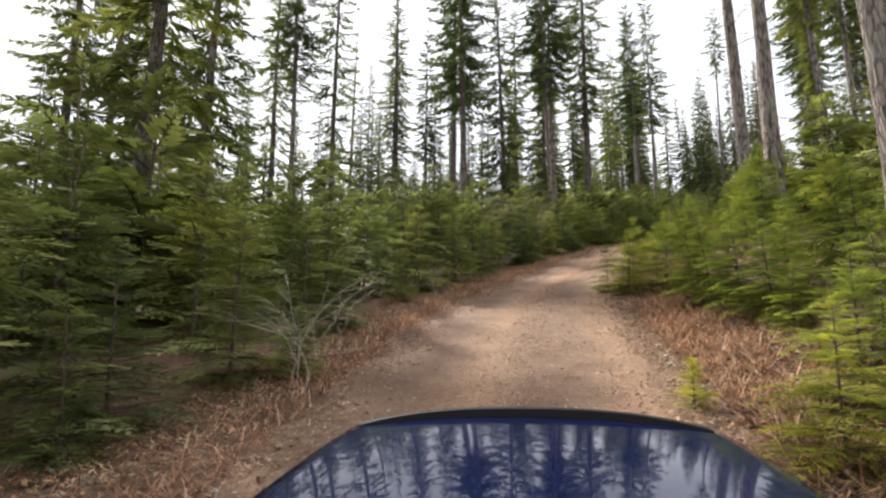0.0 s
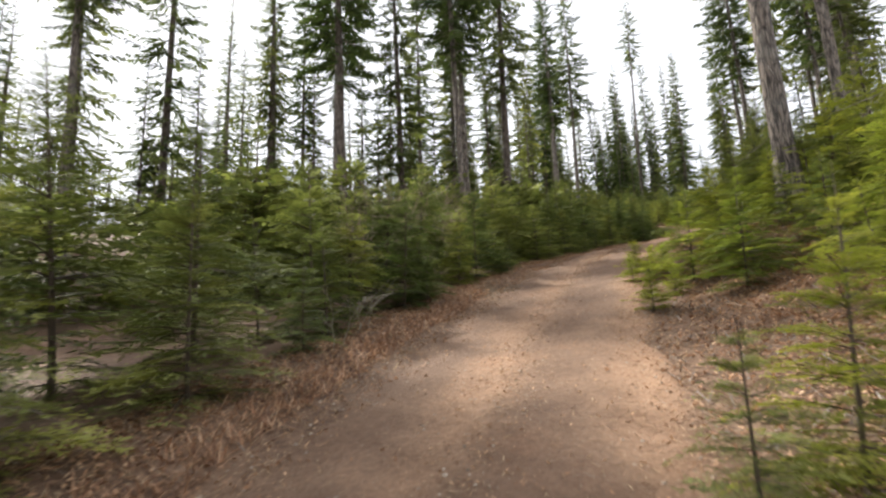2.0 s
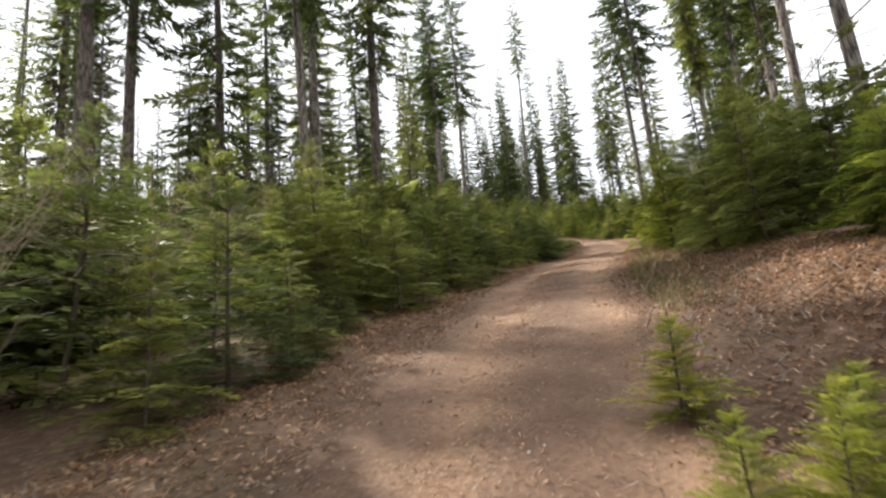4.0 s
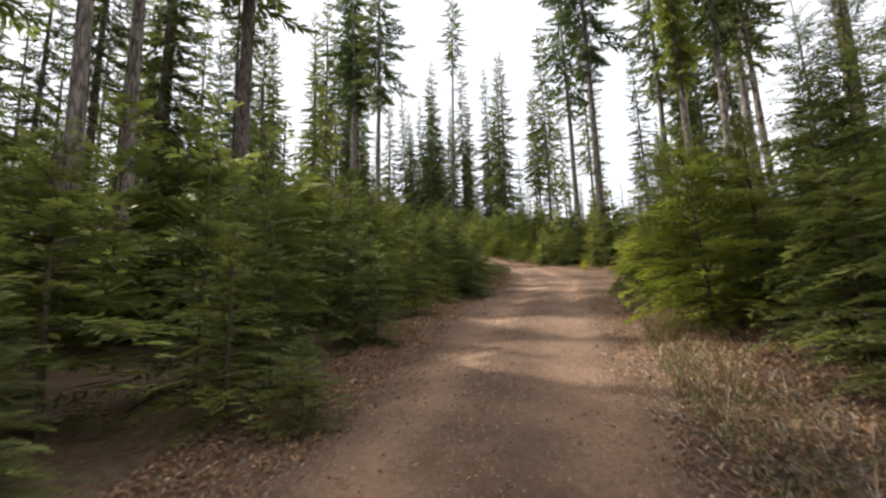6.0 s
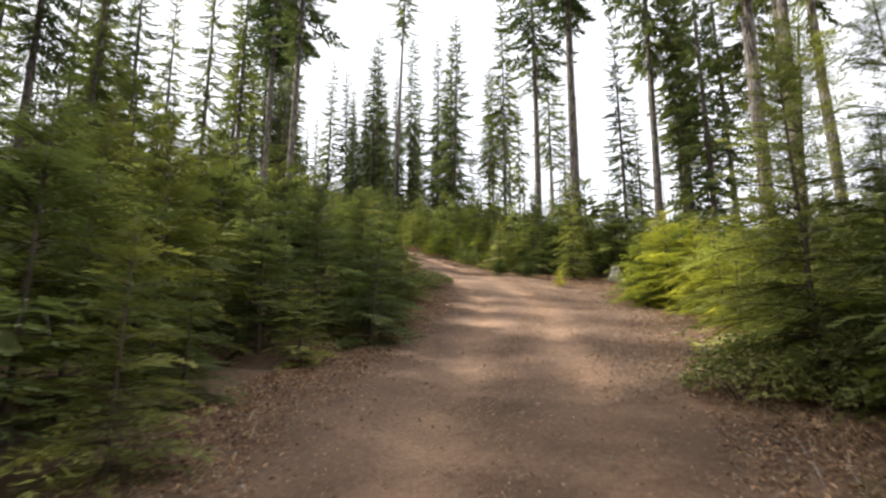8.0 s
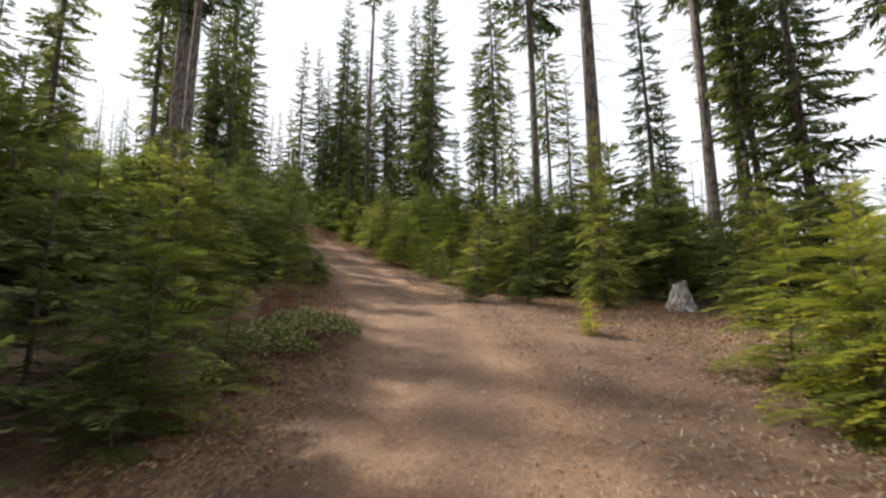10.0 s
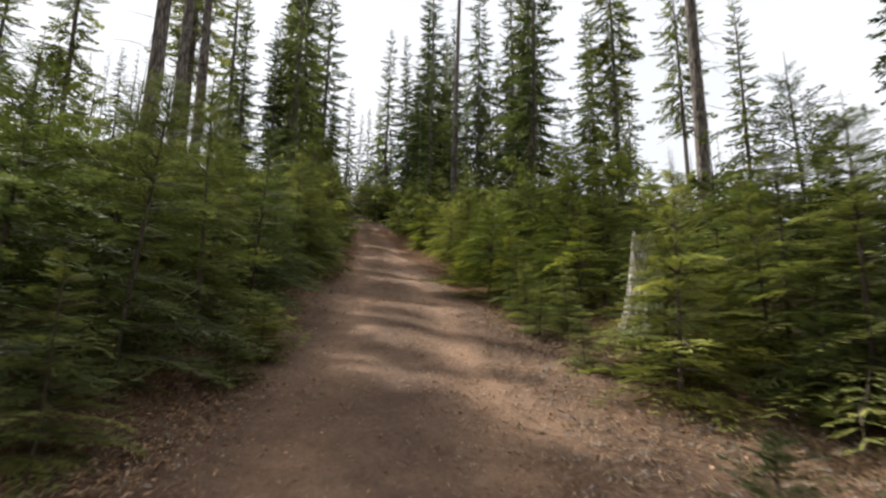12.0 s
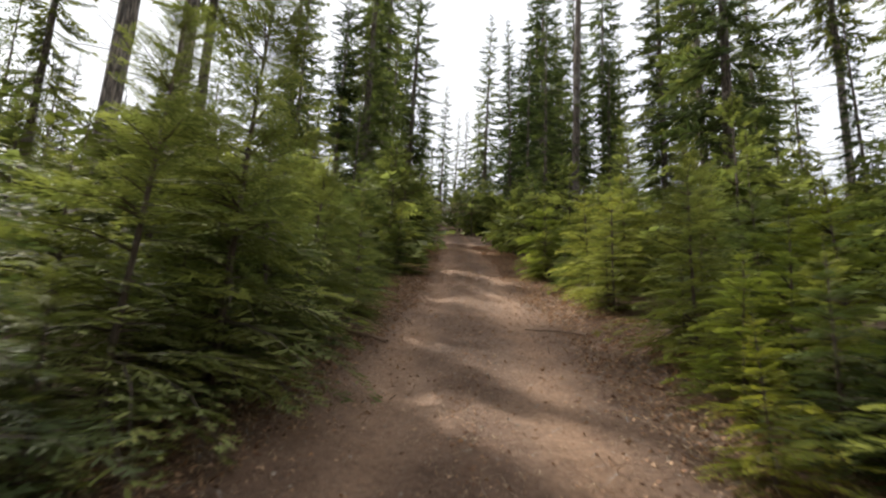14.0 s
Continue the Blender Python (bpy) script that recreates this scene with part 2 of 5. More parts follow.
def value_noise(x, y, seed=0):
    ix, iy = np.floor(x).astype(np.int64), np.floor(y).astype(np.int64)
    fx, fy = x - ix, y - iy
    fx, fy = fx * fx * (3 - 2 * fx), fy * fy * (3 - 2 * fy)
    a, b = lattice(ix, iy, seed), lattice(ix + 1, iy, seed)
    c, d = lattice(ix, iy + 1, seed), lattice(ix + 1, iy + 1, seed)
    return (a + (b - a) * fx) * (1 - fy) + (c + (d - c) * fx) * fy - 0.5


def smooth(a, b, v):
    w = np.clip((v - a) / (b - a), 0, 1)
    return w * w * (3 - 2 * w)


def along(x, y):
    """Station and sidewards place (right is positive) of points, by the nearest bit of the centre line."""
    x, y = np.atleast_1d(np.asarray(x, float)), np.atleast_1d(np.asarray(y, float))
    idx = np.empty(len(x), int)
    for k in range(0, len(x), 4000):
        d = (x[k:k + 4000, None] - LINE[None, :, 0]) ** 2 + (y[k:k + 4000, None] - LINE[None, :, 1]) ** 2
        idx[k:k + 4000] = d.argmin(1)
    vx, vy = x - LINE[idx, 0], y - LINE[idx, 1]
    return idx, US[idx] - START, vx * TANG[idx, 1] - vy * TANG[idx, 0], vx * TANG[idx, 0] + vy * TANG[idx, 1]


SLOPE = 0.262


def height(x, y):
    """The ground's height."""
    x, y = np.atleast_1d(np.asarray(x, float)), np.atleast_1d(np.asarray(y, float))
    idx, s, d, fwd = along(x, y)
    slope = np.gradient(LINE[:, 2], US)[idx]
    zr = LINE[idx, 2] + np.clip(fwd, -3, 3) * slope
    lw, rw = LINE[idx, 3], LINE[idx, 4]
    out_r, out_l = np.maximum(d - rw, 0), np.maximum(-d - lw, 0)
    bank = RIGHT_BANK(s)
    zr = zr + bank * 0.9 * smooth(0.0, 3.5, out_r) + 0.05 * smooth(0, 0.6, out_r) + 0.06 * smooth(0, 0.6, out_l) + 0.15 * smooth(0.5, 4, out_l)
    rut = np.exp(-((np.abs(d) - 0.78) / 0.3) ** 2)
    zr = zr - 0.045 * rut * smooth(0.0, 0.5, np.minimum(rw - d, d + lw))
    plane = SLOPE * 600 * np.tanh(y / 600)
    far = np.hypot(np.maximum(np.abs(d) - 6, 0), np.maximum(np.abs(fwd) - 3, 0))
    w = smooth(0, 22, far)
    z = zr * (1 - w) + plane * w
    rough = 0.10 + 0.5 * smooth(2, 20, far)
    offroad = smooth(-0.2, 1.2, np.maximum(out_r, out_l))
    z = z + offroad * (value_noise(x * 0.35, y * 0.35, 3) * rough * 1.6 + value_noise(x * 1.3, y * 1.3, 5) * 0.14 + value_noise(x * 4, y * 4, 6) * 0.05)
    z = z + (1 - offroad) * (value_noise(x * 0.8, y * 0.8, 8) * 0.07 + value_noise(x * 3.1, y * 3.1, 9) * 0.025)
    return z


def RIGHT_BANK(s):
    return 0.15 + 0.6 * smooth(2, 8, s) * (1 - smooth(24, 34, s))


def edge_left(s):
    return -np.interp(s + START, US, LINE[:, 3])


def edge_right(s):
    return np.interp(s + START, US, LINE[:, 4])


def at_station(s, d):
    """Ground point at a station and sidewards place."""
    u = s + START
    x, y = np.interp(u, US, LINE[:, 0]), np.interp(u, US, LINE[:, 1])
    tx, ty = np.interp(u, US, TANG[:, 0]), np.interp(u, US, TANG[:, 1])
    n = math.hypot(tx, ty)
    x, y = x + d * ty / n, y - d * tx / n
    return x, y, float(height(x, y)[0])


def mesh_object(name, verts, faces, mats, parent=None, face_mats=None, smooth_faces=False, tone=None):
    """One mesh object from arrays of vertices and triangles or quads."""
    me = bpy.data.meshes.new(name)
    verts, faces = np.asarray(verts, np.float32), np.asarray(faces, np.int32)
    me.vertices.add(len(verts))
    me.vertices.foreach_set("co", verts.ravel())
    k = faces.shape[1]
    me.loops.add(faces.size)
    me.loops.foreach_set("vertex_index", faces.ravel())
    me.polygons.add(len(faces))
    me.polygons.foreach_set("loop_start", np.arange(0, faces.size, k, dtype=np.int32))
    if face_mats is not None:
        me.polygons.foreach_set("material_index", np.asarray(face_mats, np.int32))
    me.polygons.foreach_set("use_smooth", np.full(len(faces), smooth_faces))
    for m in mats:
        me.materials.append(m)
    if tone is not None:
        me.attributes.new("tone", "FLOAT", "POINT").data.foreach_set("value", np.asarray(tone, np.float32))
    me.update(calc_edges=True)
    ob = new(name, me)
    ob.parent = parent
    return ob


def grid_faces(nx, ny):
    i = np.arange(nx - 1)[:, None] * ny + np.arange(ny - 1)[None, :]
    return np.stack([i, i + ny, i + ny + 1, i + 1], -1).reshape(-1, 4)


def graded(lo, hi, step, reach):
    core = np.arange(lo, hi + step, step)
    grow, v, w = [], step, 0.0
    while w < reach:
        v *= 1.22
        w += v
        grow.append(w)
    grow = np.array(grow)
    return np.r_[lo - grow[::-1], core, core[-1] + grow]


gx, gy = graded(-10, 52, 0.35, 2600), graded(-8, 100, 0.35, 2600)
GX, GY = np.meshgrid(gx, gy, indexing="ij")
GZ = height(GX.ravel(), GY.ravel())
ground = tagged(mesh_object("ground", np.stack([GX.ravel(), GY.ravel(), GZ], 1), grid_faces(len(gx), len(gy)), [SOIL], smooth_faces=True),
                "brown forest floor of soil and leaf litter on a hillside", "ground", kind="structure")

# the track: a strip that dives under the forest floor along ragged edges
rs = np.arange(START - 30, START + 121, 0.25)
lat = np.linspace(-1, 1, 41)
rx, ry, rz = [], [], []
for u in rs:
    x0, y0, tx, ty = (np.interp(u, US, a) for a in (LINE[:, 0], LINE[:, 1], TANG[:, 0], TANG[:, 1]))
    lw, rw = np.interp(u, US, LINE[:, 3]), np.interp(u, US, LINE[:, 4])
    dd = np.where(lat < 0, lat * lw, lat * rw) * 1.12
    rx.append(x0 + dd * ty), ry.append(y0 - dd * tx)
rx, ry = np.array(rx), np.array(ry)
rz = height(rx.ravel(), ry.ravel()).reshape(rx.shape)
ragged = value_noise(rx * 1.1, ry * 1.1, 21) * 0.5 + value_noise(rx * 4.0, ry * 4.0, 22) * 0.35
rz = rz + 0.03 - 0.09 * smooth(0.62, 1.0, np.abs(lat)[None, :] + ragged * 0.45)
# packed pale dirt where the wheels run, darker litter-strewn dirt between and beside them
lw_, rw_ = np.interp(rs, US, LINE[:, 3])[:, None], np.interp(rs, US, LINE[:, 4])[:, None]
off_ = np.where(lat[None, :] < 0, lat[None, :] * lw_, lat[None, :] * rw_) * 1.12
worn = np.exp(-((np.abs(off_ + 0.1 * np.sin(rs * 0.3)[:, None]) - 0.78) / 0.36) ** 2) * 0.8 + 0.15 + value_noise(rx * 0.7, ry * 0.7, 31) * 0.5 + value_noise(rx * 2.3, ry * 2.3, 32) * 0.35
road = tagged(mesh_object("road", np.stack([rx.ravel(), ry.ravel(), rz.ravel()], 1), grid_faces(*rx.shape), [DIRT], smooth_faces=True, tone=np.clip(worn, 0, 1).ravel()),
              "single-lane track of light brown packed dirt with worn wheel ruts", "dirt road", kind="structure")


# ---- conifers ----
def rot_z(a):
    c, s = np.cos(a), np.sin(a)
    o, i = np.zeros_like(c), np.ones_like(c)
    return np.stack([np.stack([c, -s, o], -1), np.stack([s, c, o], -1), np.stack([o, o, i], -1)], -2)


def rot_y(a):
    c, s = np.cos(a), np.sin(a)
    o, i = np.zeros_like(c), np.ones_like(c)
    return np.stack([np.stack([c, o, s], -1), np.stack([o, i, o], -1), np.stack([-s, o, c], -1)], -2)


def branch(rng, twigs, teeth, droop, spread=0.4, wide=0.05, sag=0.25):
    """A flat feathery spray of length 1 along x: a stem and side twigs, each a few needle blades. Quads only, with a tone for each vertex."""
    v, f, mats, tone = [], [], [], []

    def arch(q):
        return 0.35 * droop * q - droop * q * q - 0.25 * droop * q ** 5

    def blade(p0, ang, ln, w, dz, shade):
        c, s = math.cos(ang), math.sin(ang)
        b = len(v)
        mx, my = p0[0] + c * ln * 0.45, p0[1] + s * ln * 0.45
        mz = p0[2] + dz * 0.4
        r = rng.uniform(-0.6, 0.6)
        w, tilt = w * math.cos(r), w * math.sin(r)
        v.extend([p0, (mx - s * w, my + c * w, mz + tilt), (p0[0] + c * ln, p0[1] + s * ln, p0[2] + dz), (mx + s * w, my - c * w, mz - tilt)])
        f.append((b, b + 1, b + 2, b + 3))
        mats.append(0)
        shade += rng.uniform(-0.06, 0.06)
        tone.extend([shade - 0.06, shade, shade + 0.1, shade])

    # stem
    st = np.linspace(0, 1, 4)
    for k in range(3):
        a, c = st[k], st[k + 1]
        ra, rc = 0.012 * (1.05 - a), 0.012 * (1.05 - c)
        b = len(v)
        v.extend([(a, -ra, arch(a)), (a, ra, arch(a) + ra), (c, rc, arch(c) + rc), (c, -rc, arch(c))])
        f.append((b, b + 1, b + 2, b + 3))
        mats.append(1)
        tone.extend([0.0] * 4)
    for k in range(twigs):
        q = 0.12 + 0.86 * (k + rng.random() * 0.7) / twigs
        side = 1 if k % 2 else -1
        ln = (spread * (1 - q) ** 0.8 * min(1.0, 0.5 + 2.2 * q) + 0.09) * rng.uniform(0.75, 1.15)
        ang = side * rng.uniform(0.7, 1.0)
        p = (q, 0.0, arch(q))
        dz = -sag * ln * rng.uniform(0.1, 0.9)
        # paler towards the tip: new growth, and lit tips over dark insides painted in
        shade = -0.12 + 0.24 * q
        if teeth == 0:
            blade(p, ang, ln, wide * rng.uniform(0.7, 1.3) * 1.3, dz, shade)
            continue
        blade(p, ang, ln, wide * 0.5, dz, shade)
        for j in range(teeth):
            h = (j + 0.6) / (teeth + 0.3)
            pp = (p[0] + math.cos(ang) * ln * h, p[1] + math.sin(ang) * ln * h, p[2] + dz * h * h)
            sl = ln * 0.4 * (1.05 - h) + 0.03
            for sgn in (-1, 1):
                blade(pp, ang + sgn * rng.uniform(0.55, 0.85), sl * rng.uniform(0.8, 1.15), wide * 0.45, -sag * sl * rng.uniform(-0.1, 0.7), shade + 0.1 * h)
    blade((0.9, 0, arch(0.9)), 0.0, 0.15, wide * 0.6, -0.05, 0.15)
    return np.array(v), np.array(f), np.array(mats), np.array(tone)


def set_branches(templates, origin, azim, pitch, length, rng, roll=0.25):
    """Many branches at once: templates cycled over the given places. Each takes a tone of its own."""
    V, F, Mt, Tn, base = [], [], [], [], 0
    kind = rng.integers(0, len(templates), len(origin))
    for k, (tv, tf, tm, tt) in enumerate(templates):
        sel = np.where(kind == k)[0]
        if not len(sel):
            continue
        rollr = rng.normal(0, roll, len(sel))
        c, s = np.cos(rollr), np.sin(rollr)
        o, i = np.zeros_like(c), np.ones_like(c)
        rx_ = np.stack([np.stack([i, o, o], -1), np.stack([o, c, -s], -1), np.stack([o, s, c], -1)], -2)
        m = rot_z(azim[sel]) @ rot_y(-pitch[sel]) @ rx_
        scl = np.stack([length[sel], length[sel] * rng.uniform(0.85, 1.2, len(sel)), length[sel]], -1)
        pts = np.einsum("nij,nvj->nvi", m, tv[None] * scl[:, None, :]) + origin[sel][:, None, :]
        V.append(pts.reshape(-1, 3))
        F.append((tf[None] + (np.arange(len(sel)) * len(tv))[:, None, None]).reshape(-1, 4) + base)
        Mt.append(np.tile(tm, len(sel)))
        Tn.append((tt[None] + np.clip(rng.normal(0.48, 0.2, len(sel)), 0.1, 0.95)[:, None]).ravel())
        base += len(sel) * len(tv)
    return np.concatenate(V), np.concatenate(F), np.concatenate(Mt), np.clip(np.concatenate(Tn), 0.0, 1.0)


def stem(rng, height_, radius, sides=9, rings=14, wobble=0.04, flare=0.35, top=0.06, sink=0.3):
    """A tapered, slightly crooked trunk as quads, and its bend as a function of height."""
    zs = np.r_[-sink, np.linspace(0, 1, rings) ** 1.15 * height_]
    ph = rng.uniform(0, 6.28, 4)

    def bend(z):
        q = np.asarray(z) / height_
        return wobble * height_ * 0.12 * np.stack([np.sin(q * 3 + ph[0]) - math.sin(ph[0]), np.sin(q * 2.3 + ph[1]) - math.sin(ph[1])], -1)

    ang = np.arange(sides) / sides * 2 * np.pi
    V = []
    for z in zs:
        q = max(z, 0) / height_
        r = radius * ((1 - q) ** 0.85 * (1 - top) + top) * (1 + flare * math.exp(-max(z, 0) / (radius * 2.2)))
        rr = r * (1 + 0.09 * np.sin(ang * 3 + ph[2] + z) + 0.06 * np.sin(ang * 5 + ph[3] - 2 * z))
        bx, by = bend(max(z, 0))
        V.append(np.stack([bx + rr * np.cos(ang), by + rr * np.sin(ang), np.full(sides, z)], 1))
    V = np.concatenate(V)
    i = np.arange(len(zs) - 1)[:, None] * sides
    j = np.arange(sides)[None, :]
    j2 = (j + 1) % sides
    F = np.stack([i + j, i + j2, i + sides + j2, i + sides + j], -1).reshape(-1, 4)
    return V, F, bend


def spikes(rng, bend, height_, radius, lo, hi, count, reach):
    """Bare dead branches on a trunk: thin bent twigs as quads."""
    V, F = [], []
    for _ in range(count):
        z = height_ * rng.uniform(lo, hi)
        a = rng.uniform(0, 6.28)
        ln = reach * rng.uniform(0.3, 1.0)
        dirn = np.array([math.cos(a), math.sin(a), rng.uniform(-0.45, 0.1)])
        p = np.array([*bend(z), z])
        w = 0.006 + 0.006 * ln
        side = np.array([-math.sin(a), math.cos(a), 0])
        up = np.array([0, 0, 1.0])
        mid = p + dirn * ln * 0.5 + side * rng.uniform(-0.08, 0.08) * ln
        tip = p + dirn * ln + np.array([0, 0, rng.uniform(-0.25, 0.15) * ln])
        for sd in (side, up):
            b = sum(len(q) for q in V)
            V.append(np.array([p - sd * w, p + sd * w, mid + sd * w * 0.7, mid - sd * w * 0.7]))
            F.append((b, b + 1, b + 2, b + 3))
            b += 4
            V.append(np.array([mid - sd * w * 0.7, mid + sd * w * 0.7, tip + sd * w * 0.2, tip - sd * w * 0.2]))
            F.append((b, b + 1, b + 2, b + 3))
        for _k in range(2):
            q = p + dirn * ln * rng.uniform(0.3, 0.8)
            e = q + (side * rng.choice([-1, 1]) + dirn * 0.6 + up * rng.uniform(-0.5, 0.2)) * ln * rng.uniform(0.12, 0.3)
            b = sum(len(qq) for qq in V)
            V.append(np.array([q - up * w * 0.5, q + up * w * 0.5, e + up * w * 0.15, e - up * w * 0.15]))
            F.append((b, b + 1, b + 2, b + 3))
    return np.concatenate(V), np.array(F)


def crown_places(rng, bend, height_, lo, reach, count, shape, up_low, up_top, jitter=0.22):
    """Where branches leave a young stem: loose tiers of long fronds with shorter ones between, and a bare leader on top."""
    tiers = max(9, round(height_ / 0.27))
    tier = np.sort(rng.integers(0, tiers, count))
    between = rng.random(count) < 0.35
    q = lo + (0.94 - lo) * np.clip((tier + np.where(between, rng.uniform(0.2, 0.8, count), rng.normal(0, 0.07, count))) / tiers, 0, 1.02)
    z = q * height_
    org = np.concatenate([bend(z), z[:, None]], 1)
    az = np.arange(count) * 2.399 + rng.uniform(-0.5, 0.5, count)
    rel = (q - lo) / (0.97 - lo)
    ln = reach * (np.clip(1 - rel, 0.02, 1) ** shape) * rng.uniform(1 - jitter, 1 + jitter, count) * np.where(between, 0.6, 1.0) * rng.uniform(0.82, 1.15, tiers + 1)[tier] * np.clip(0.7 + rel * 3, 0, 1) + 0.035 * height_ ** 0.5
    pt = up_low + (up_top - up_low) * np.clip(rel, 0, 1) ** 1.5 + rng.uniform(-0.14, 0.14, count)
    return org, az, pt, ln


def bough(rng, blades, droop, wide, hang=0.7, broad=0.2):
    """A long bough of a grown fir: a stem that sags and turns up at its tip, hung with narrow tufts. Length 1 along x."""
    v, f, mats, tone = [], [], [], []

    def arch(q):
        return -droop * q + 0.65 * droop * q ** 3

    st = np.linspace(0, 1, 4)
    for k in range(3):
        a, c = st[k], st[k + 1]
        ra, rc = 0.011 * (1.1 - a), 0.011 * (1.1 - c)
        b = len(v)
        v.extend([(a, -ra, arch(a)), (a, ra, arch(a) + ra), (c, rc, arch(c) + rc), (c, -rc, arch(c))])
        f.append((b, b + 1, b + 2, b + 3))
        mats.append(1)
        tone.extend([0.0] * 4)
    for k in range(blades):
        q = 0.14 + 0.86 * (k + rng.random()) / blades
        ln = (broad * (1 - q) ** 0.6 + 0.07) * rng.uniform(0.6, 1.35)
        ang = (1 if k % 2 else -1) * rng.uniform(0.25, 1.15) * (1 - 0.7 * max(q - 0.85, 0) / 0.15)
        c, s = math.cos(ang), math.sin(ang)
        dz = -hang * ln * rng.uniform(-0.15, 1.0)
        r = rng.uniform(-0.9, 0.9)
        w = wide * rng.uniform(0.6, 1.4)
        wh, wv = w * math.cos(r), w * math.sin(r)
        p0 = np.array([q, 0.0, arch(q)])
        mid = p0 + np.array([c * ln, s * ln, dz * 0.7]) * 0.45
        side = np.array([-s * wh, c * wh, wv])
        b = len(v)
        v.extend([tuple(p0), tuple(mid + side), tuple(p0 + np.array([c * ln, s * ln, dz])), tuple(mid - side)])
        f.append((b, b + 1, b + 2, b + 3))
        mats.append(0)
        # tuft tone rises along the bough, painting brighter lit ends besides young needles
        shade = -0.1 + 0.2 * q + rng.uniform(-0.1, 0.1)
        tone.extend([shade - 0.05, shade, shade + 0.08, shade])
    return np.array(v), np.array(f), np.array(mats), np.array(tone)


def whorl_places(rng, bend, height_, lo, reach, whorls, each, shape, up_low, up_top):
    """Boughs in tiers round the trunk, as firs grow them, the tiers of uneven length."""
    n = whorls * each
    tier = np.arange(n) // each
    q = lo + (0.985 - lo) * ((tier + rng.normal(0, 0.22, n)) / (whorls - 1))
    q = np.clip(q, lo * 0.9, 0.99)
    z = q * height_
    org = np.concatenate([bend(z), z[:, None]], 1)
    az = rng.uniform(0, 6.28, whorls)[tier] + np.arange(n) % each * 2 * np.pi / each + rng.uniform(-0.45, 0.45, n)
    rel = np.clip((q - lo) / (1 - lo), 0, 1)
    ln = reach * (np.clip(1.02 - rel, 0.02, 1) ** shape) * np.clip(0.45 + rel * 4, 0, 1) * rng.uniform(0.7, 1.12, whorls)[tier] * rng.uniform(0.45, 1.15, n) + 0.25
    pt = up_low + (up_top - up_low) * rel ** 2.0 + rng.uniform(-0.16, 0.16, n)
    return org, az, pt, ln


RNG = np.random.default_rng(7)
SPRAY_NEAR = [branch(RNG, 15, 2, d, 0.4, 0.03, 0.4) for d in (0.18, 0.3, 0.42)]
SPRAY_FINE = [branch(RNG, 15, 3, d, 0.38, 0.021, 0.4) for d in (0.18, 0.3, 0.42)]
SPRAY_FAR = [branch(RNG, 13, 0, d, 0.42, 0.05, 0.5) for d in (0.15, 0.28)]
SPRAY_BIG = [bough(RNG, 56, d, 0.023, 0.6, 0.25) for d in (0.12, 0.24, 0.36)]
SPRAY_BIGFAR = [bough(RNG, 30, d, 0.032, 0.6, 0.25) for d in (0.15, 0.28, 0.4)]
SPRAY_DIM = [bough(RNG, 9, d, 0.055) for d in (0.15, 0.28, 0.4)]


def young_conifer(seed, tall, reach, count, sprays, needles, shape=0.85, up_low=0.0, up_top=0.8):
    """Hidden prototype of a young conifer: an Empty with its stem and crown."""
    rng = np.random.default_rng(seed)
    root = new("young_fir")
    sv, sf, bend = stem(rng, tall, 0.007 * tall + 0.007, 6, 7, 0.08, 0.1, 0.08, 0.15)
    mesh_object("stem", sv, sf, [TWIG], root)
    cv, cf, cm, ct = set_branches(sprays, *crown_places(rng, bend, tall, 0.04, reach, count, shape, up_low, up_top), rng)
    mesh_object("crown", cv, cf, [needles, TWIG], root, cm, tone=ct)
    return root


def tall_conifer(seed, tall, radius, lo, reach, count, sprays, needles, bark_mat, shape=0.75, up_low=-0.22, up_top=0.55, dead=70, dead_lo=0.06, each=5):
    rng = np.random.default_rng(seed)
    root = new("fir_tree")
    sv, sf, bend = stem(rng, tall, radius)
    mesh_object("trunk", sv, sf, [bark_mat], root, smooth_faces=True)
    cv, cf, cm, ct = set_branches(sprays, *whorl_places(rng, bend, tall, lo, reach, count, each, shape, up_low, up_top), rng, 0.35)
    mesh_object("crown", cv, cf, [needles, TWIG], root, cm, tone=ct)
    if dead:
        dv, df = spikes(rng, bend, tall, radius, dead_lo, max(lo + 0.12, 0.3), dead, reach * 0.6)
        tagged(mesh_object("deadwood", dv, df, [DEADWOOD], root), kind="stuff")
    return root


def stand(proto, x, y, scale, turn, lean=(0.0, 0.0), lift=0.0, wide=1.0):
    z = float(height(x, y)[0]) + lift
    m = pose(x, y, z, lean[0], lean[1], turn) @ Matrix.Diagonal((scale * wide, scale * wide, scale, 1))
    return copy_thing(proto, m)

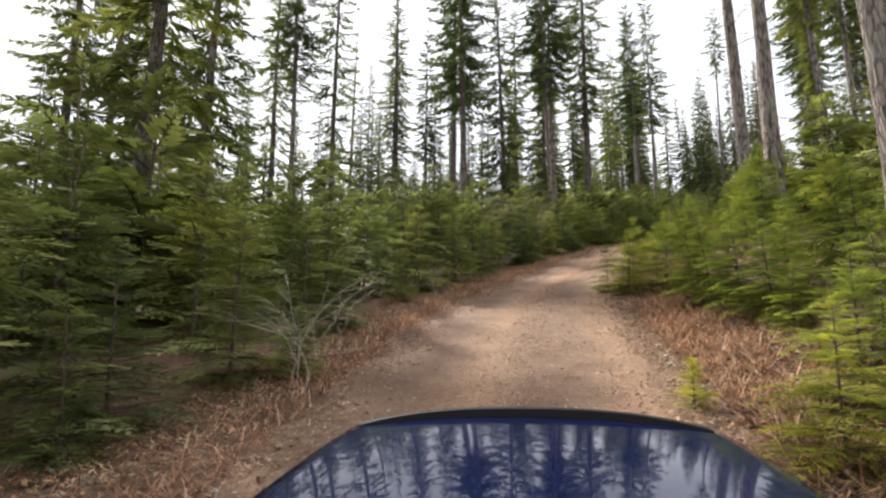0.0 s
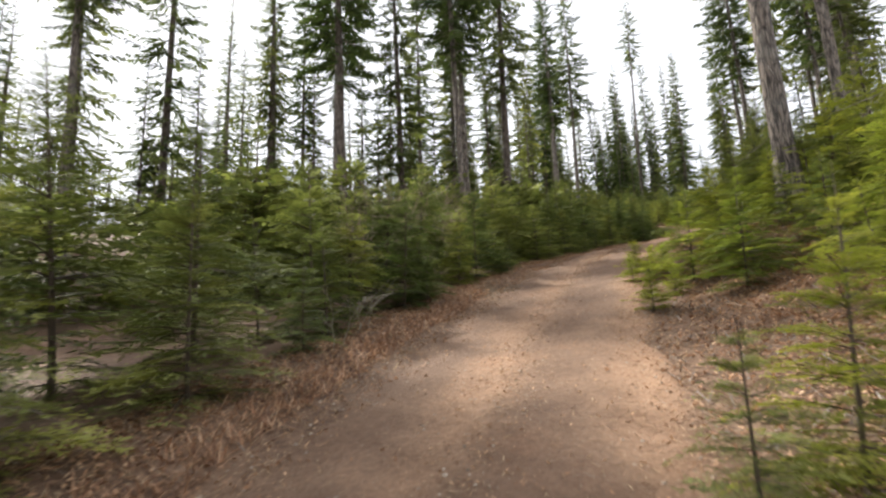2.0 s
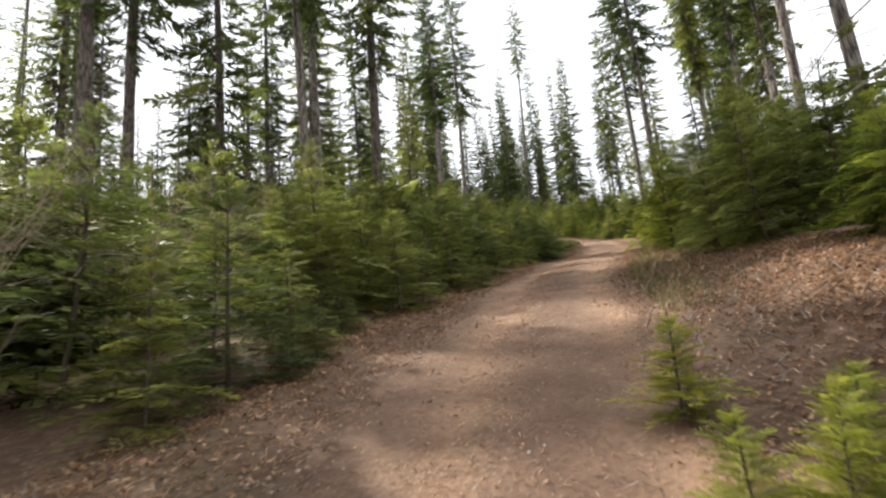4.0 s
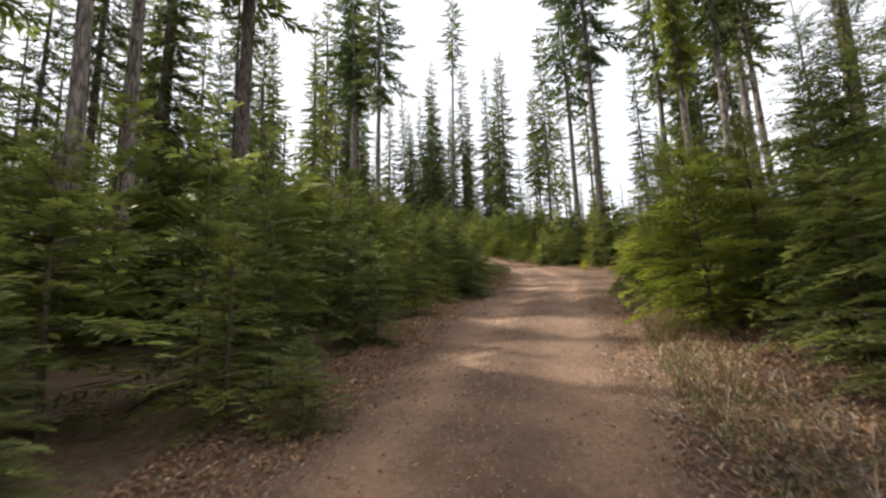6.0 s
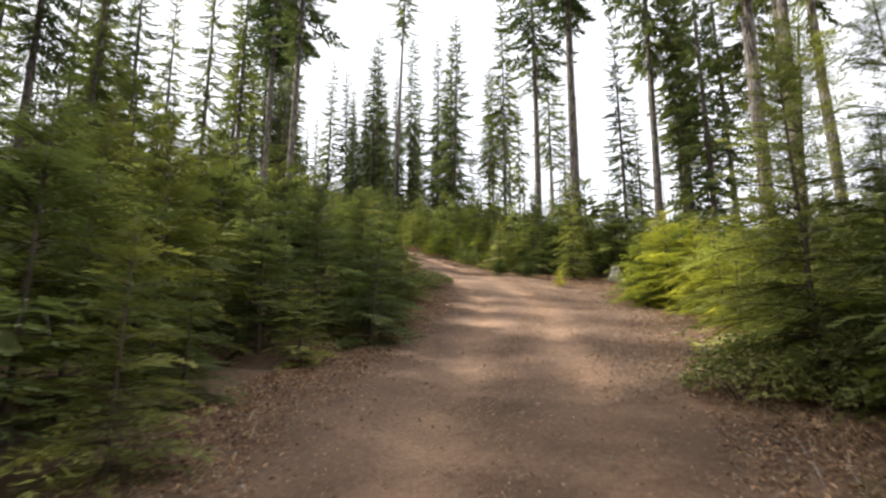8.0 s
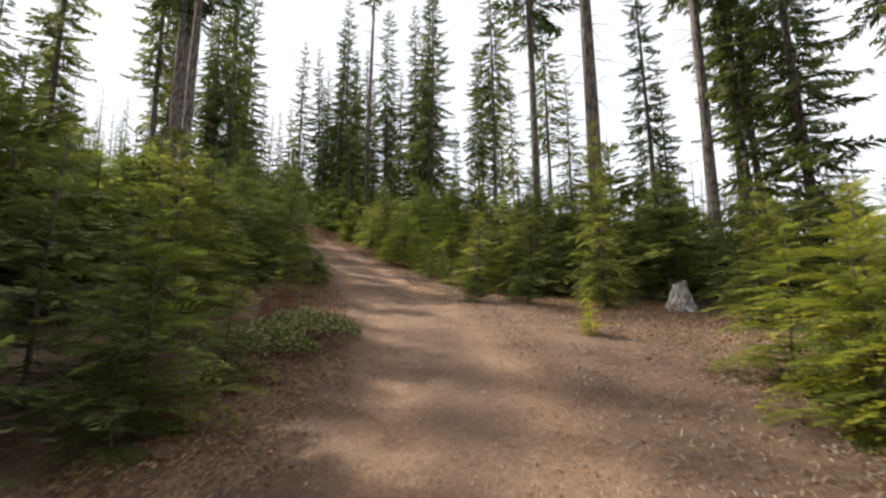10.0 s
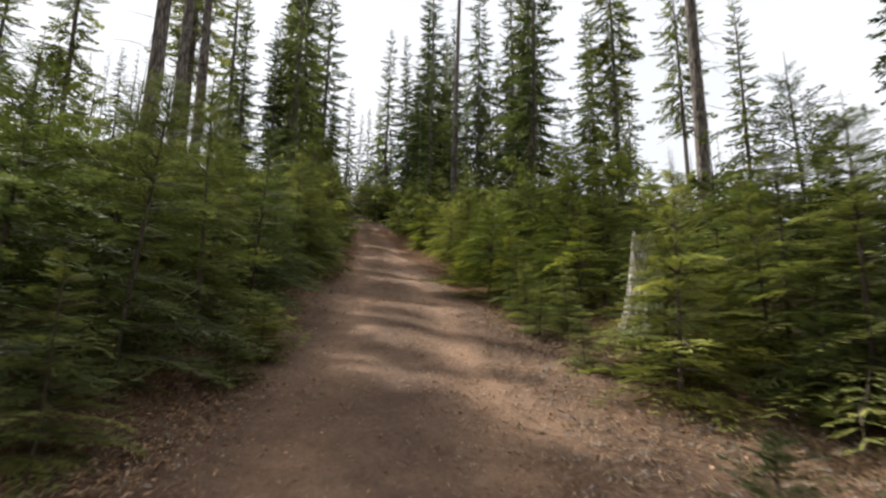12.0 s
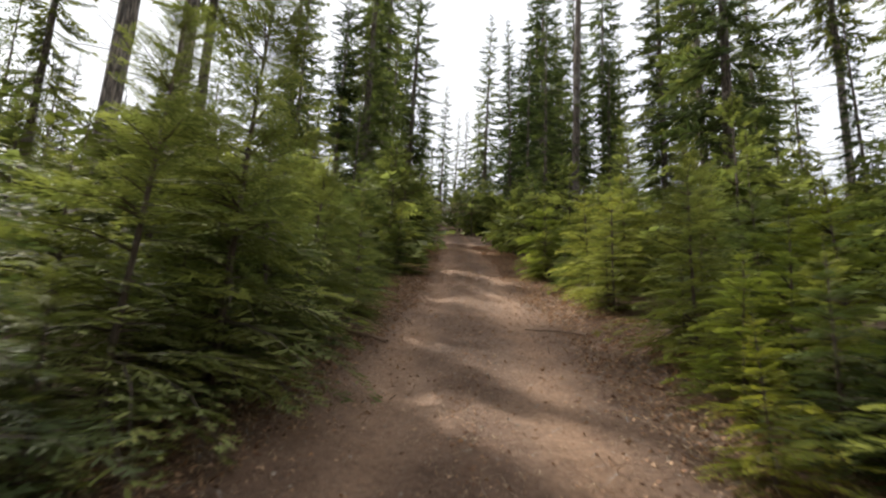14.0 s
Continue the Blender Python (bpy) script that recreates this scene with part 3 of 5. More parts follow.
# ---- young firs along the track ----
YOUNG = {"near": [young_conifer(11, 2.6, 0.92, 150, SPRAY_FINE, NEEDLE_YOUNG), young_conifer(12, 3.4, 1.0, 185, SPRAY_FINE, NEEDLE_YOUNG, 0.8), young_conifer(14, 4.4, 1.1, 225, SPRAY_FINE, NEEDLE_YOUNG, 0.75)],
         "small": [young_conifer(15, 1.0, 0.46, 120, SPRAY_NEAR, NEEDLE_YOUNG, 0.75, 0.25, 0.9)],
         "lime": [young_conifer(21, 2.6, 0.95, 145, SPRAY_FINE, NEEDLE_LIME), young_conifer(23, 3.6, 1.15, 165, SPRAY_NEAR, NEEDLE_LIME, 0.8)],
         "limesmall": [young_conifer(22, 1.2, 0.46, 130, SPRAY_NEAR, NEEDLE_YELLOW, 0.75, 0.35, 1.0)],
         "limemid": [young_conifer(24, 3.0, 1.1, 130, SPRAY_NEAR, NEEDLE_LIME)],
         "mid": [young_conifer(31, 3.0, 1.1, 130, SPRAY_NEAR, NEEDLE_YOUNG), young_conifer(32, 4.2, 1.2, 160, SPRAY_NEAR, NEEDLE_YOUNG, 0.8), young_conifer(33, 5.5, 1.35, 200, SPRAY_NEAR, NEEDLE_FIR, 0.8)]}
YOUNG_TALL = {"near": (2.6, 3.4, 4.4), "small": (1.0,), "lime": (2.6, 3.6), "limesmall": (1.2,), "limemid": (3.0,), "mid": (3.0, 4.2, 5.5)}
YOUNG_LABEL = {"near": "young dark green fir with feathery boughs to the ground", "mid": "young fir standing back in the dense roadside thicket", "small": "knee-high green fir seedling at the edge of the track",
               "lime": "young fir beside the track, its needles coloured a sunlit yellow-green", "limesmall": "small yellow-green fir seedling in dry litter", "limemid": "young fir in the roadside thicket, its needles coloured a sunlit yellow-green"}
pick = random.Random(5)


def young_fir(kind, x, y, tall, wide=1.0, label=""):
    pool = YOUNG[kind]
    k = min(range(len(pool)), key=lambda i: abs(YOUNG_TALL[kind][i] - tall) + pick.uniform(0, 0.7))
    ob = stand(pool[k], x, y, tall / YOUNG_TALL[kind][k], pick.uniform(0, 360), (pick.uniform(-4, 4), pick.uniform(-4, 4)), -0.02, wide * pick.uniform(1.0, 1.28))
    return tagged(ob, label or YOUNG_LABEL[kind], "young fir", "young firs along the track")


# thicket edges: distance from the line of travel by station
BUSH_L = ((-6, 2.6), (0, 2.7), (8, 2.9), (14, 3.1), (20, 3.0), (27, 2.1), (34, 1.7), (40, 2.3), (46, 2.6), (51, 2.3), (58, 1.9), (66, 2.0), (73, 1.7), (90, 1.35), (110, 1.2))
BUSH_R = ((-6, 2.2), (4, 2.0), (8, 2.0), (14, 2.0), (18, 2.3), (21, 2.9), (27, 3.0), (31, 2.3), (36, 2.3), (40, 2.3), (43, 3.2), (46, 4.3), (49, 5.0), (53, 5.4), (57, 4.9), (60, 3.4), (64, 2.7), (70, 1.9), (80, 1.5), (95, 1.2), (110, 1.1))
TALL_L = ((-6, 3.1), (4, 3.1), (12, 2.9), (20, 2.9), (28, 2.8), (36, 3.1), (44, 3.1), (52, 2.9), (60, 2.7), (70, 3.1), (80, 3.0), (110, 3.2))
TALL_R = ((-6, 2.2), (4, 1.9), (12, 2.0), (18, 2.2), (24, 2.8), (32, 3.8), (41, 4.2), (43.5, 2.4), (52, 2.4), (56, 3.0), (60, 3.3), (66, 3.3), (74, 3.3), (110, 3.2))


def along_table(table, s):
    return float(np.interp(s, [a for a, _ in table], [b for _, b in table]))


s_ = -5.0
while s_ < 84:
    for side, bush, high in ((-1, BUSH_L, TALL_L), (1, BUSH_R, TALL_R)):
        for row, (dd, hk) in enumerate(((0.85, 0.72), (1.9, 1.08), (0.3, 0.28))):
            if row == 2 and (pick.random() < 0.75 or side > 0 and s_ < 30):
                continue
            if row == 0 and pick.random() < 0.1:
                continue
            s = s_ + pick.uniform(-0.6, 0.6) + 0.4 * row
            tall = along_table(high, s) * hk * pick.uniform(0.62, 1.28)
            off = side * (along_table(bush, s) + (dd if side > 0 else dd - 0.25) * (1.0 if tall < 3 else 1.15) + pick.uniform(-0.15, 0.45))
            # right-hand stretches meant to look sunlit take the brighter yellow-green needles
            sun_tinted = side > 0 and row < 2 and (s < 27 and pick.random() < 0.7 or 46 < s < 53 or s > 64 and pick.random() < 0.3)
            x, y, _ = at_station(s, off)
            if min(math.hypot(x - a, y - b) for a, b in ((33.6, 54.0), (32.8, 53.2), (24.9, 49.0), (33.2, 46.5), (32.2, 46.2))) < 1.15:
                continue
            young_fir("small" if row == 2 else ("lime" if row == 0 else "limemid") if sun_tinted else ("near" if row == 0 else "mid"), x, y, tall)
    s_ += 1.4

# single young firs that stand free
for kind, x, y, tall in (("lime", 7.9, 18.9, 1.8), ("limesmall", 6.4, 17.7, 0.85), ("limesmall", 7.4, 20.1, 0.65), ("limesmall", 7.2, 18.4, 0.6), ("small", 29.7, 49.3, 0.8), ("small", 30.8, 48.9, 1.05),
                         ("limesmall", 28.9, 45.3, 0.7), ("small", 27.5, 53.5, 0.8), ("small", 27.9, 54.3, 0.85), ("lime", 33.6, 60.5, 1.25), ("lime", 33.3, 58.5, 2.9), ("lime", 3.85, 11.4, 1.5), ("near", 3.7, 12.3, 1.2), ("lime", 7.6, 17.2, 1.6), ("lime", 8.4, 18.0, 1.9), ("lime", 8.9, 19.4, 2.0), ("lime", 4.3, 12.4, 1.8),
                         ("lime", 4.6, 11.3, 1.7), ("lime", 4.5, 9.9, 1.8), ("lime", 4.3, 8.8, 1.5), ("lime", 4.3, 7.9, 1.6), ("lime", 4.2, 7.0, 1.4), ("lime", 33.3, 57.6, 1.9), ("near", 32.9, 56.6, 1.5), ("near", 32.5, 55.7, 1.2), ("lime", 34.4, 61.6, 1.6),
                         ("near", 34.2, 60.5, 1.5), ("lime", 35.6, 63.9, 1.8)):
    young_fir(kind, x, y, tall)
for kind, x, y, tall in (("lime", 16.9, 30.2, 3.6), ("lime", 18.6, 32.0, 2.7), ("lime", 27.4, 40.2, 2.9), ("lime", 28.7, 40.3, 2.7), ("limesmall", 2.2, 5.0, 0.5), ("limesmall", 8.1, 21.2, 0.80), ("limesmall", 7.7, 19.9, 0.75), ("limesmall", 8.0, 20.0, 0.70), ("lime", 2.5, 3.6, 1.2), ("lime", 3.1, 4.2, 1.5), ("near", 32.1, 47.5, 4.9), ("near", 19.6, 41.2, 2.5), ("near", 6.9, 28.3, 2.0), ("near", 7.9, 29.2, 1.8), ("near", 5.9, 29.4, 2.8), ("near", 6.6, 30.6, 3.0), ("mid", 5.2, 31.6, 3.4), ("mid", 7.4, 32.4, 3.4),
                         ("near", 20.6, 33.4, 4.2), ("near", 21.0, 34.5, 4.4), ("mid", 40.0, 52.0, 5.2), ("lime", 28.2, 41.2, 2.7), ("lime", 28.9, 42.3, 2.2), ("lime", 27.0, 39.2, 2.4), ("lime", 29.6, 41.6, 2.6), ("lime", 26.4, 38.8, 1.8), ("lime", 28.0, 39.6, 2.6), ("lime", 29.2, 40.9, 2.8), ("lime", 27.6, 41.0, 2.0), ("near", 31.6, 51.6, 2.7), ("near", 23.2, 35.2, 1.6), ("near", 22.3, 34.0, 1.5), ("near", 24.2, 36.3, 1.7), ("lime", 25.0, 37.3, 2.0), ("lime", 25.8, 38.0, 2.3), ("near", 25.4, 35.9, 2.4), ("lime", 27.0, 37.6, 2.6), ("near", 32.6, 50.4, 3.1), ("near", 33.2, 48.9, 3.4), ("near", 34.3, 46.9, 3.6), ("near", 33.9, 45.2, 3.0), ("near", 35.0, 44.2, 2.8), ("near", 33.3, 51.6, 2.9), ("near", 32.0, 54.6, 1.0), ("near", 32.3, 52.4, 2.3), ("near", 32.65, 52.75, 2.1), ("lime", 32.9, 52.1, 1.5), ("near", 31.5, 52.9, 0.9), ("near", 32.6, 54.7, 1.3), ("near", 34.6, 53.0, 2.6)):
    young_fir(kind, x, y, tall, 0.62 if tall > 4 else 1.0)

# firs that frame the bend before the clearing
for kind, x, y, tall, wide in (("near", 21.9, 35.0, 5.0, 0.85), ("near", 21.2, 34.0, 3.0, 0.9), ("lime", 20.5, 32.7, 4.0, 0.9), ("near", 20.3, 42.9, 3.2, 1.0), ("lime", 22.4, 45.0, 2.3, 1.0), ("near", 19.4, 43.4, 3.4, 0.9)):
    young_fir(kind, x, y, tall, wide)

# taller dark firs that crowd the left edge near the end of the walk
for x, y, tall in ((26.5, 53.5, 3.4), (27.2, 55.3, 3.8), (28.0, 57.1, 3.5), (25.0, 52.4, 3.6), (24.2, 51.0, 3.0), (29.85, 62.75, 4.7), (29.3, 61.7, 3.7), (28.75, 60.5, 3.1), (28.2, 59.2, 2.5), (30.2, 64.1, 3.3), (30.6, 65.4, 2.9)):
    young_fir("near", x, y, tall)

# ---- the thicket behind, too dense to count ----
def thicket(name, count, accept, label, sprays, branches, tall_lo, tall_hi, needles, seed, area):
    rng = np.random.default_rng(seed)
    protos = []
    for k in range(4):
        sv, sf, bend = stem(rng, 3.0, 0.03, 4, 4, 0.08, 0.1, 0.1, 0.15)
        cv, cf, cm, ct = set_branches(sprays, *crown_places(rng, bend, 3.0, 0.05, 1.3, branches, 0.8, 0.0, 0.8), rng)
        protos.append((np.concatenate([cv, sv]), np.concatenate([cf, sf + len(cv)]), np.r_[cm, np.ones(len(sf), int)], np.r_[ct, np.zeros(len(sv))]))
    xs, ys = rng.uniform(area[0], area[1], count * 12), rng.uniform(area[2], area[3], count * 12)
    idx, st, dl, fw = along(xs, ys)
    ok = accept(xs, ys, st, dl, fw)
    xs, ys = xs[ok][:count], ys[ok][:count]
    zs = height(xs, ys)
    V, F, Mt, Tn, base = [], [], [], [], 0
    for x, y, z in zip(xs, ys, zs):
        pv, pf, pm, pt = protos[rng.integers(0, 4)]
        k = rng.uniform(tall_lo, tall_hi) / 3.0
        a = rng.uniform(0, 6.28)
        c, s = math.cos(a), math.sin(a)
        wd = k * rng.uniform(0.9, 1.25)
        V.append(np.stack([x + wd * (c * pv[:, 0] - s * pv[:, 1]), y + wd * (s * pv[:, 0] + c * pv[:, 1]), z + k * pv[:, 2]], 1))
        F.append(pf + base)
        Mt.append(pm)
        Tn.append(np.clip(pt + rng.uniform(-0.15, 0.15), 0, 1))
        base += len(pv)
    return tagged(mesh_object(name, np.concatenate(V), np.concatenate(F), [needles, TWIG], None, np.concatenate(Mt), tone=np.concatenate(Tn)), label, "undergrowth", kind="stuff")


def edge_of(st, dl):
    l = np.interp(st, [a for a, _ in BUSH_L], [b for _, b in BUSH_L])
    r = np.interp(st, [a for a, _ in BUSH_R], [b for _, b in BUSH_R])
    return np.where(dl > 0, dl - r, -dl - l)


thicket("fir_thicket", 720, lambda x, y, st, dl, fw: (edge_of(st, dl) > np.where(st > 84, 0.9, 3.5)) & (edge_of(st, dl) < 15) & (np.abs(fw) < 1) & (st > -4) & (st < 126),
        "dense thicket of young firs behind the roadside row", SPRAY_FAR, 58, 2.4, 5.4, NEEDLE_YOUNG, 61, (-20, 75, -5, 125))
thicket("far_undergrowth", 560, lambda x, y, st, dl, fw: (edge_of(st, dl) >= 15) & (edge_of(st, dl) < 60) | (st > 106) & (np.abs(dl) < 40),
        "low green undergrowth among the far trunks", SPRAY_FAR, 30, 3.0, 7.0, NEEDLE_FIR, 62, (-45, 95, 0, 170))

# ---- tall firs ----
# kinds: 0 full spire, 1 bare below, 2 narrow spire, 3 thick bare trunk, 4 slender pale, 5 mossy, 6 pole
TALL = [tall_conifer(41, 26, 0.23, 0.08, 2.9, 46, SPRAY_BIG, NEEDLE_FIR, BARK, 0.8), tall_conifer(42, 30, 0.26, 0.32, 2.8, 36, SPRAY_BIG, NEEDLE_FIR, BARK, 0.6),
        tall_conifer(43, 22, 0.17, 0.10, 2.1, 42, SPRAY_BIG, NEEDLE_FIR, BARK, 0.8), tall_conifer(44, 33, 0.26, 0.40, 3.0, 36, SPRAY_BIG, NEEDLE_FIR, BARK_PALE, 0.5),
        tall_conifer(45, 28, 0.19, 0.36, 2.4, 36, SPRAY_BIG, NEEDLE_FIR, BARK_PALE, 0.6, -0.35), tall_conifer(46, 27, 0.17, 0.28, 1.3, 66, SPRAY_BIG, NEEDLE_MOSS, BARK_PALE, 0.3, -0.7, each=6), tall_conifer(47, 37, 0.26, 0.66, 2.6, 20, SPRAY_BIG, NEEDLE_FIR, BARK, 0.6)]
TALL_FAR = [tall_conifer(51, 26, 0.23, 0.08, 2.8, 38, SPRAY_BIGFAR, NEEDLE_FIR, BARK, 0.8, dead=0), tall_conifer(52, 30, 0.26, 0.30, 2.7, 32, SPRAY_BIGFAR, NEEDLE_FIR, BARK, 0.65, dead=0),
            tall_conifer(53, 22, 0.17, 0.08, 2.2, 40, SPRAY_BIGFAR, NEEDLE_FIR, BARK, 0.8, dead=0), tall_conifer(54, 33, 0.27, 0.42, 3.1, 34, SPRAY_BIGFAR, NEEDLE_FIR, BARK_PALE, 0.5, dead=0),
            tall_conifer(55, 28, 0.19, 0.36, 2.6, 34, SPRAY_BIGFAR, NEEDLE_FIR, BARK_PALE, 0.6, -0.35, dead=0)]
TALL_DIM = [tall_conifer(71, 26, 0.24, 0.06, 3.2, 28, SPRAY_DIM, NEEDLE_FIR, BARK, 0.8, dead=0, each=4), tall_conifer(72, 30, 0.27, 0.28, 3.1, 26, SPRAY_DIM, NEEDLE_FIR, BARK, 0.65, dead=0, each=4),
            tall_conifer(73, 22, 0.17, 0.08, 2.4, 28, SPRAY_DIM, NEEDLE_FIR, BARK, 0.8, dead=0, each=4), tall_conifer(74, 33, 0.30, 0.44, 3.2, 24, SPRAY_DIM, NEEDLE_FIR, BARK_PALE, 0.5, dead=0, each=4),
            tall_conifer(75, 28, 0.20, 0.34, 2.8, 24, SPRAY_DIM, NEEDLE_FIR, BARK_PALE, 0.6, -0.35, dead=0, each=4)]
TALL_H = (26, 30, 22, 33, 28, 27, 37)
TALL_LABEL = ("tall dark fir with boughs almost to the ground", "tall fir with a bare lower trunk and drooping dark boughs", "narrow pointed fir with short drooping boughs", "thick bare grey-brown fir trunk with a high crown",
              "slender pale-barked fir with a sparse high crown", "moss-covered tree with hanging yellow-green boughs", "tall dark fir pole with boughs only near its top")


def fir_tree(kind, x, y, tall):
    off = np.hypot(LINE[:, 0] - x, LINE[:, 1] - y).min()
    pool = TALL if kind >= 5 or off < 25 and tall > 10.5 else (TALL_FAR if off < 42 else TALL_DIM)
    ob = stand(pool[kind], x, y, tall / TALL_H[kind], pick.uniform(0, 360), (pick.uniform(-1, 1), pick.uniform(-1, 1)))
    return tagged(ob, TALL_LABEL[kind], "conifer tree", "tall firs of the forest")


for kind, x, y, tall in ((0, -10.6, 23.0, 28), (0, -8.5, 14.7, 27), (0, -13.7, 42.3, 28), (3, -9.6, 33.5, 27), (1, 0.8, 44.6, 34), (1, 1.4, 34.9, 30), (0, 4.8, 41.7, 26), (4, 8.1, 39.3, 33), (3, 12.1, 21.1, 33), (3, 10.1, 16.1, 32),
                         (4, 19.0, 25.8, 28), (4, 24.7, 31.1, 30), (3, 8.5, 9.8, 31), (2, -6.0, 38.5, 12), (0, -5.4, 40.9, 9.5)):
    fir_tree(kind, x, y, tall)
for kind, x, y, tall in ((1, -1.6, 47.9, 20), (3, 9.0, 42.7, 30), (0, 10.1, 52.8, 26), (1, 12.5, 45.7, 35), (3, 43.4, 60.8, 33), (3, 36.0, 50.7, 33), (3, 42.4, 50.2, 32), (5, 27.6, 37.8, 27), (4, 31.2, 38.6, 28), (3, 37.2, 40.8, 32), (4, 34.5, 38.6, 28),
                         (0, 44.4, 49.3, 20), (0, 41.4, 46.4, 22), (4, 39.6, 43.1, 22), (2, 17.0, 80.0, 19), (2, 14.0, 68.0, 18), (1, 26.0, 79.0, 28), (0, 33.1, 88.6, 29)):
    fir_tree(kind, x, y, tall)
for kind, x, y, tall in ((6, 45.3, 85.7, 36), (4, 52.4, 74.8, 29), (0, 48.0, 62.3, 13.5), (1, 47.3, 51.5, 26), (4, 43.9, 49.4, 22), (3, 25.9, 70.3, 32), (3, 26.7, 73.0, 31), (2, 20.3, 79.3, 22), (2, 51.3, 73.2, 13.5),
                         (0, 48.4, 81.6, 24), (0, 55.3, 119.0, 25), (1, 34.8, 102.0, 29), (4, 50.9, 91.9, 27)):
    fir_tree(kind, x, y, tall)
for kind, x, y, tall in ((0, -12.9, 73.3, 31), (1, -5.6, 58.1, 30), (1, 13.3, 53.4, 19), (0, 5.8, 47.6, 15), (0, 15.0, 55.9, 15), (3, 25.5, 64.0, 30), (2, 40.6, 79.5, 13), (2, 46.3, 76.0, 24), (0, 46.5, 94.0, 25), (0, -22.0, 36.0, 26),
                         (2, -5.9, 49.1, 14), (0, 3.6, 50.3, 13), (1, 7.2, 52.2, 25), (0, 15.2, 56.9, 13), (2, 12.0, 56.8, 16), (0, 16.7, 60.3, 16.6), (2, 20.7, 65.5, 20), (0, 46.3, 92.6, 27), (0, 43.1, 71.3, 23), (2, 45.8, 54.9, 20)):
    fir_tree(kind, x, y, tall)
for kind, x, y, tall in ((1, 49.0, 49.0, 26), (0, 51.3, 57.3, 15), (2, 50.9, 134.8, 21), (0, 36.0, 113.0, 28), (0, 56.6, 118.1, 27), (0, 51.0, 150.2, 17), (2, 55.8, 143.8, 19), (0, 46.4, 125.6, 22), (0, 53.8, 133.0, 24), (0, 62.0, 108.0, 26), (0, 38.6, 104.7, 31), (1, 35.6, 99.1, 32), (0, 49.6, 116.4, 27), (0, 51.8, 113.5, 26), (0, 72.0, 100.0, 24), (4, 67.4, 94.5, 30), (4, 78.0, 100.0, 30), (0, 28.5, 92.0, 26), (0, 57.1, 112.8, 27),
                         (2, 52.0, 134.0, 22), (4, 63.9, 90.8, 28), (4, 80.0, 104.0, 30), (3, 65.1, 80.0, 31), (0, 54.5, 106.0, 25)):
    fir_tree(kind, x, y, tall)
for kind, x, y, tall in ((0, -9.1, 43.0, 30), (2, -7.0, 49.5, 17), (0, -5.3, 57.8, 30), (0, -0.7, 47.0, 15), (0, 2.7, 53.9, 16), (2, 7.9, 59.5, 17), (0, 9.8, 51.1, 22), (0, 14.9, 60.2, 16), (0, -17.6, 24.3, 27), (1, -20.5, 32.0, 29)):
    fir_tree(kind, x, y, tall)
# the forest beyond, past counting
far_places = []
while len(far_places) < 420:
    x, y = pick.uniform(-75, 135), pick.uniform(-5, 230)
    i_, st_, dl_, fw_ = along(x, y)
    if abs(dl_[0]) < (34 if dl_[0] > 0 else 26) and y < 118 or abs(dl_[0]) < 7 and y < 124:
        continue
    far_places.append((pick.choice((0, 1, 2, 0, 2, 4)), x, y, pick.uniform(11, 23), pick.uniform(0, 6.28)))


def mesh_arrays(ob):
    """Vertices and quads of a mesh, for joining."""
    me = ob.data
    v, f, m = np.empty(len(me.vertices) * 3, np.float32), np.empty(len(me.loops), np.int32), np.empty(len(me.polygons), np.int32)
    me.vertices.foreach_get("co", v)
    me.loops.foreach_get("vertex_index", f)
    me.polygons.foreach_get("material_index", m)
    t = np.zeros(len(me.vertices), np.float32)
    if "tone" in me.attributes:
        me.attributes["tone"].data.foreach_get("value", t)
    return v.reshape(-1, 3), f.reshape(-1, 4), m, t


def joined_forest(part_name, name, mats, label):
    parts = [[mesh_arrays(o) for o in p.children if o.name.startswith(part_name)][0] for p in TALL_DIM]
    ground_z = height([p[1] for p in far_places], [p[2] for p in far_places])
    V, F, Mt, Tn, base = [], [], [], [], 0
    for (kind, x, y, tall, turn), z in zip(far_places, ground_z):
        v, f, m, tn = parts[kind]
        k, c, sn = tall / TALL_H[kind], math.cos(turn), math.sin(turn)
        V.append(np.stack([x + k * (c * v[:, 0] - sn * v[:, 1]), y + k * (sn * v[:, 0] + c * v[:, 1]), z + k * v[:, 2]], 1))
        F.append(f + base)
        Mt.append(m)
        Tn.append(tn)
        base += len(v)
    return tagged(mesh_object(name, np.concatenate(V), np.concatenate(F), mats, None, np.concatenate(Mt), tone=np.concatenate(Tn)), label, "forest", kind="stuff")


joined_forest("crown", "far_forest_crowns", [NEEDLE_FIR, TWIG], "dark crowns of the fir forest far up the slope")
joined_forest("trunk", "far_forest_trunks", [BARK], "slender trunks of the fir forest far up the slope")
# a lower storey of half-grown firs closer in
made = 0
while made < 90:
    x, y = pick.uniform(-40, 85), pick.uniform(14, 118)
    i_, st_, dl_, fw_ = along(x, y)
    if not 14 < abs(dl_[0]) < 36:
        continue
    fir_tree(pick.choice((0, 2, 2)), x, y, pick.uniform(5, 8.5))
    made += 1
made = 0
while made < 32:
    x, y = pick.uniform(-32, 60), pick.uniform(18, 96)
    i_, st_, dl_, fw_ = along(x, y)
    if not (-34 < dl_[0] < -13 or 22 < dl_[0] < 36 and made % 3 == 0):
        continue
    fir_tree(pick.choice((0, 0, 2)), x, y, pick.uniform(8, 13.5))
    made += 1
for k in range(44):
    x, y, _ = at_station(90 + 0.9 * k, (1 if k % 2 else -1) * pick.uniform(4.2 if k < 32 else 0.8, 16))
    fir_tree(pick.choice((0, 2, 1)), x, y, pick.uniform(7, 20))
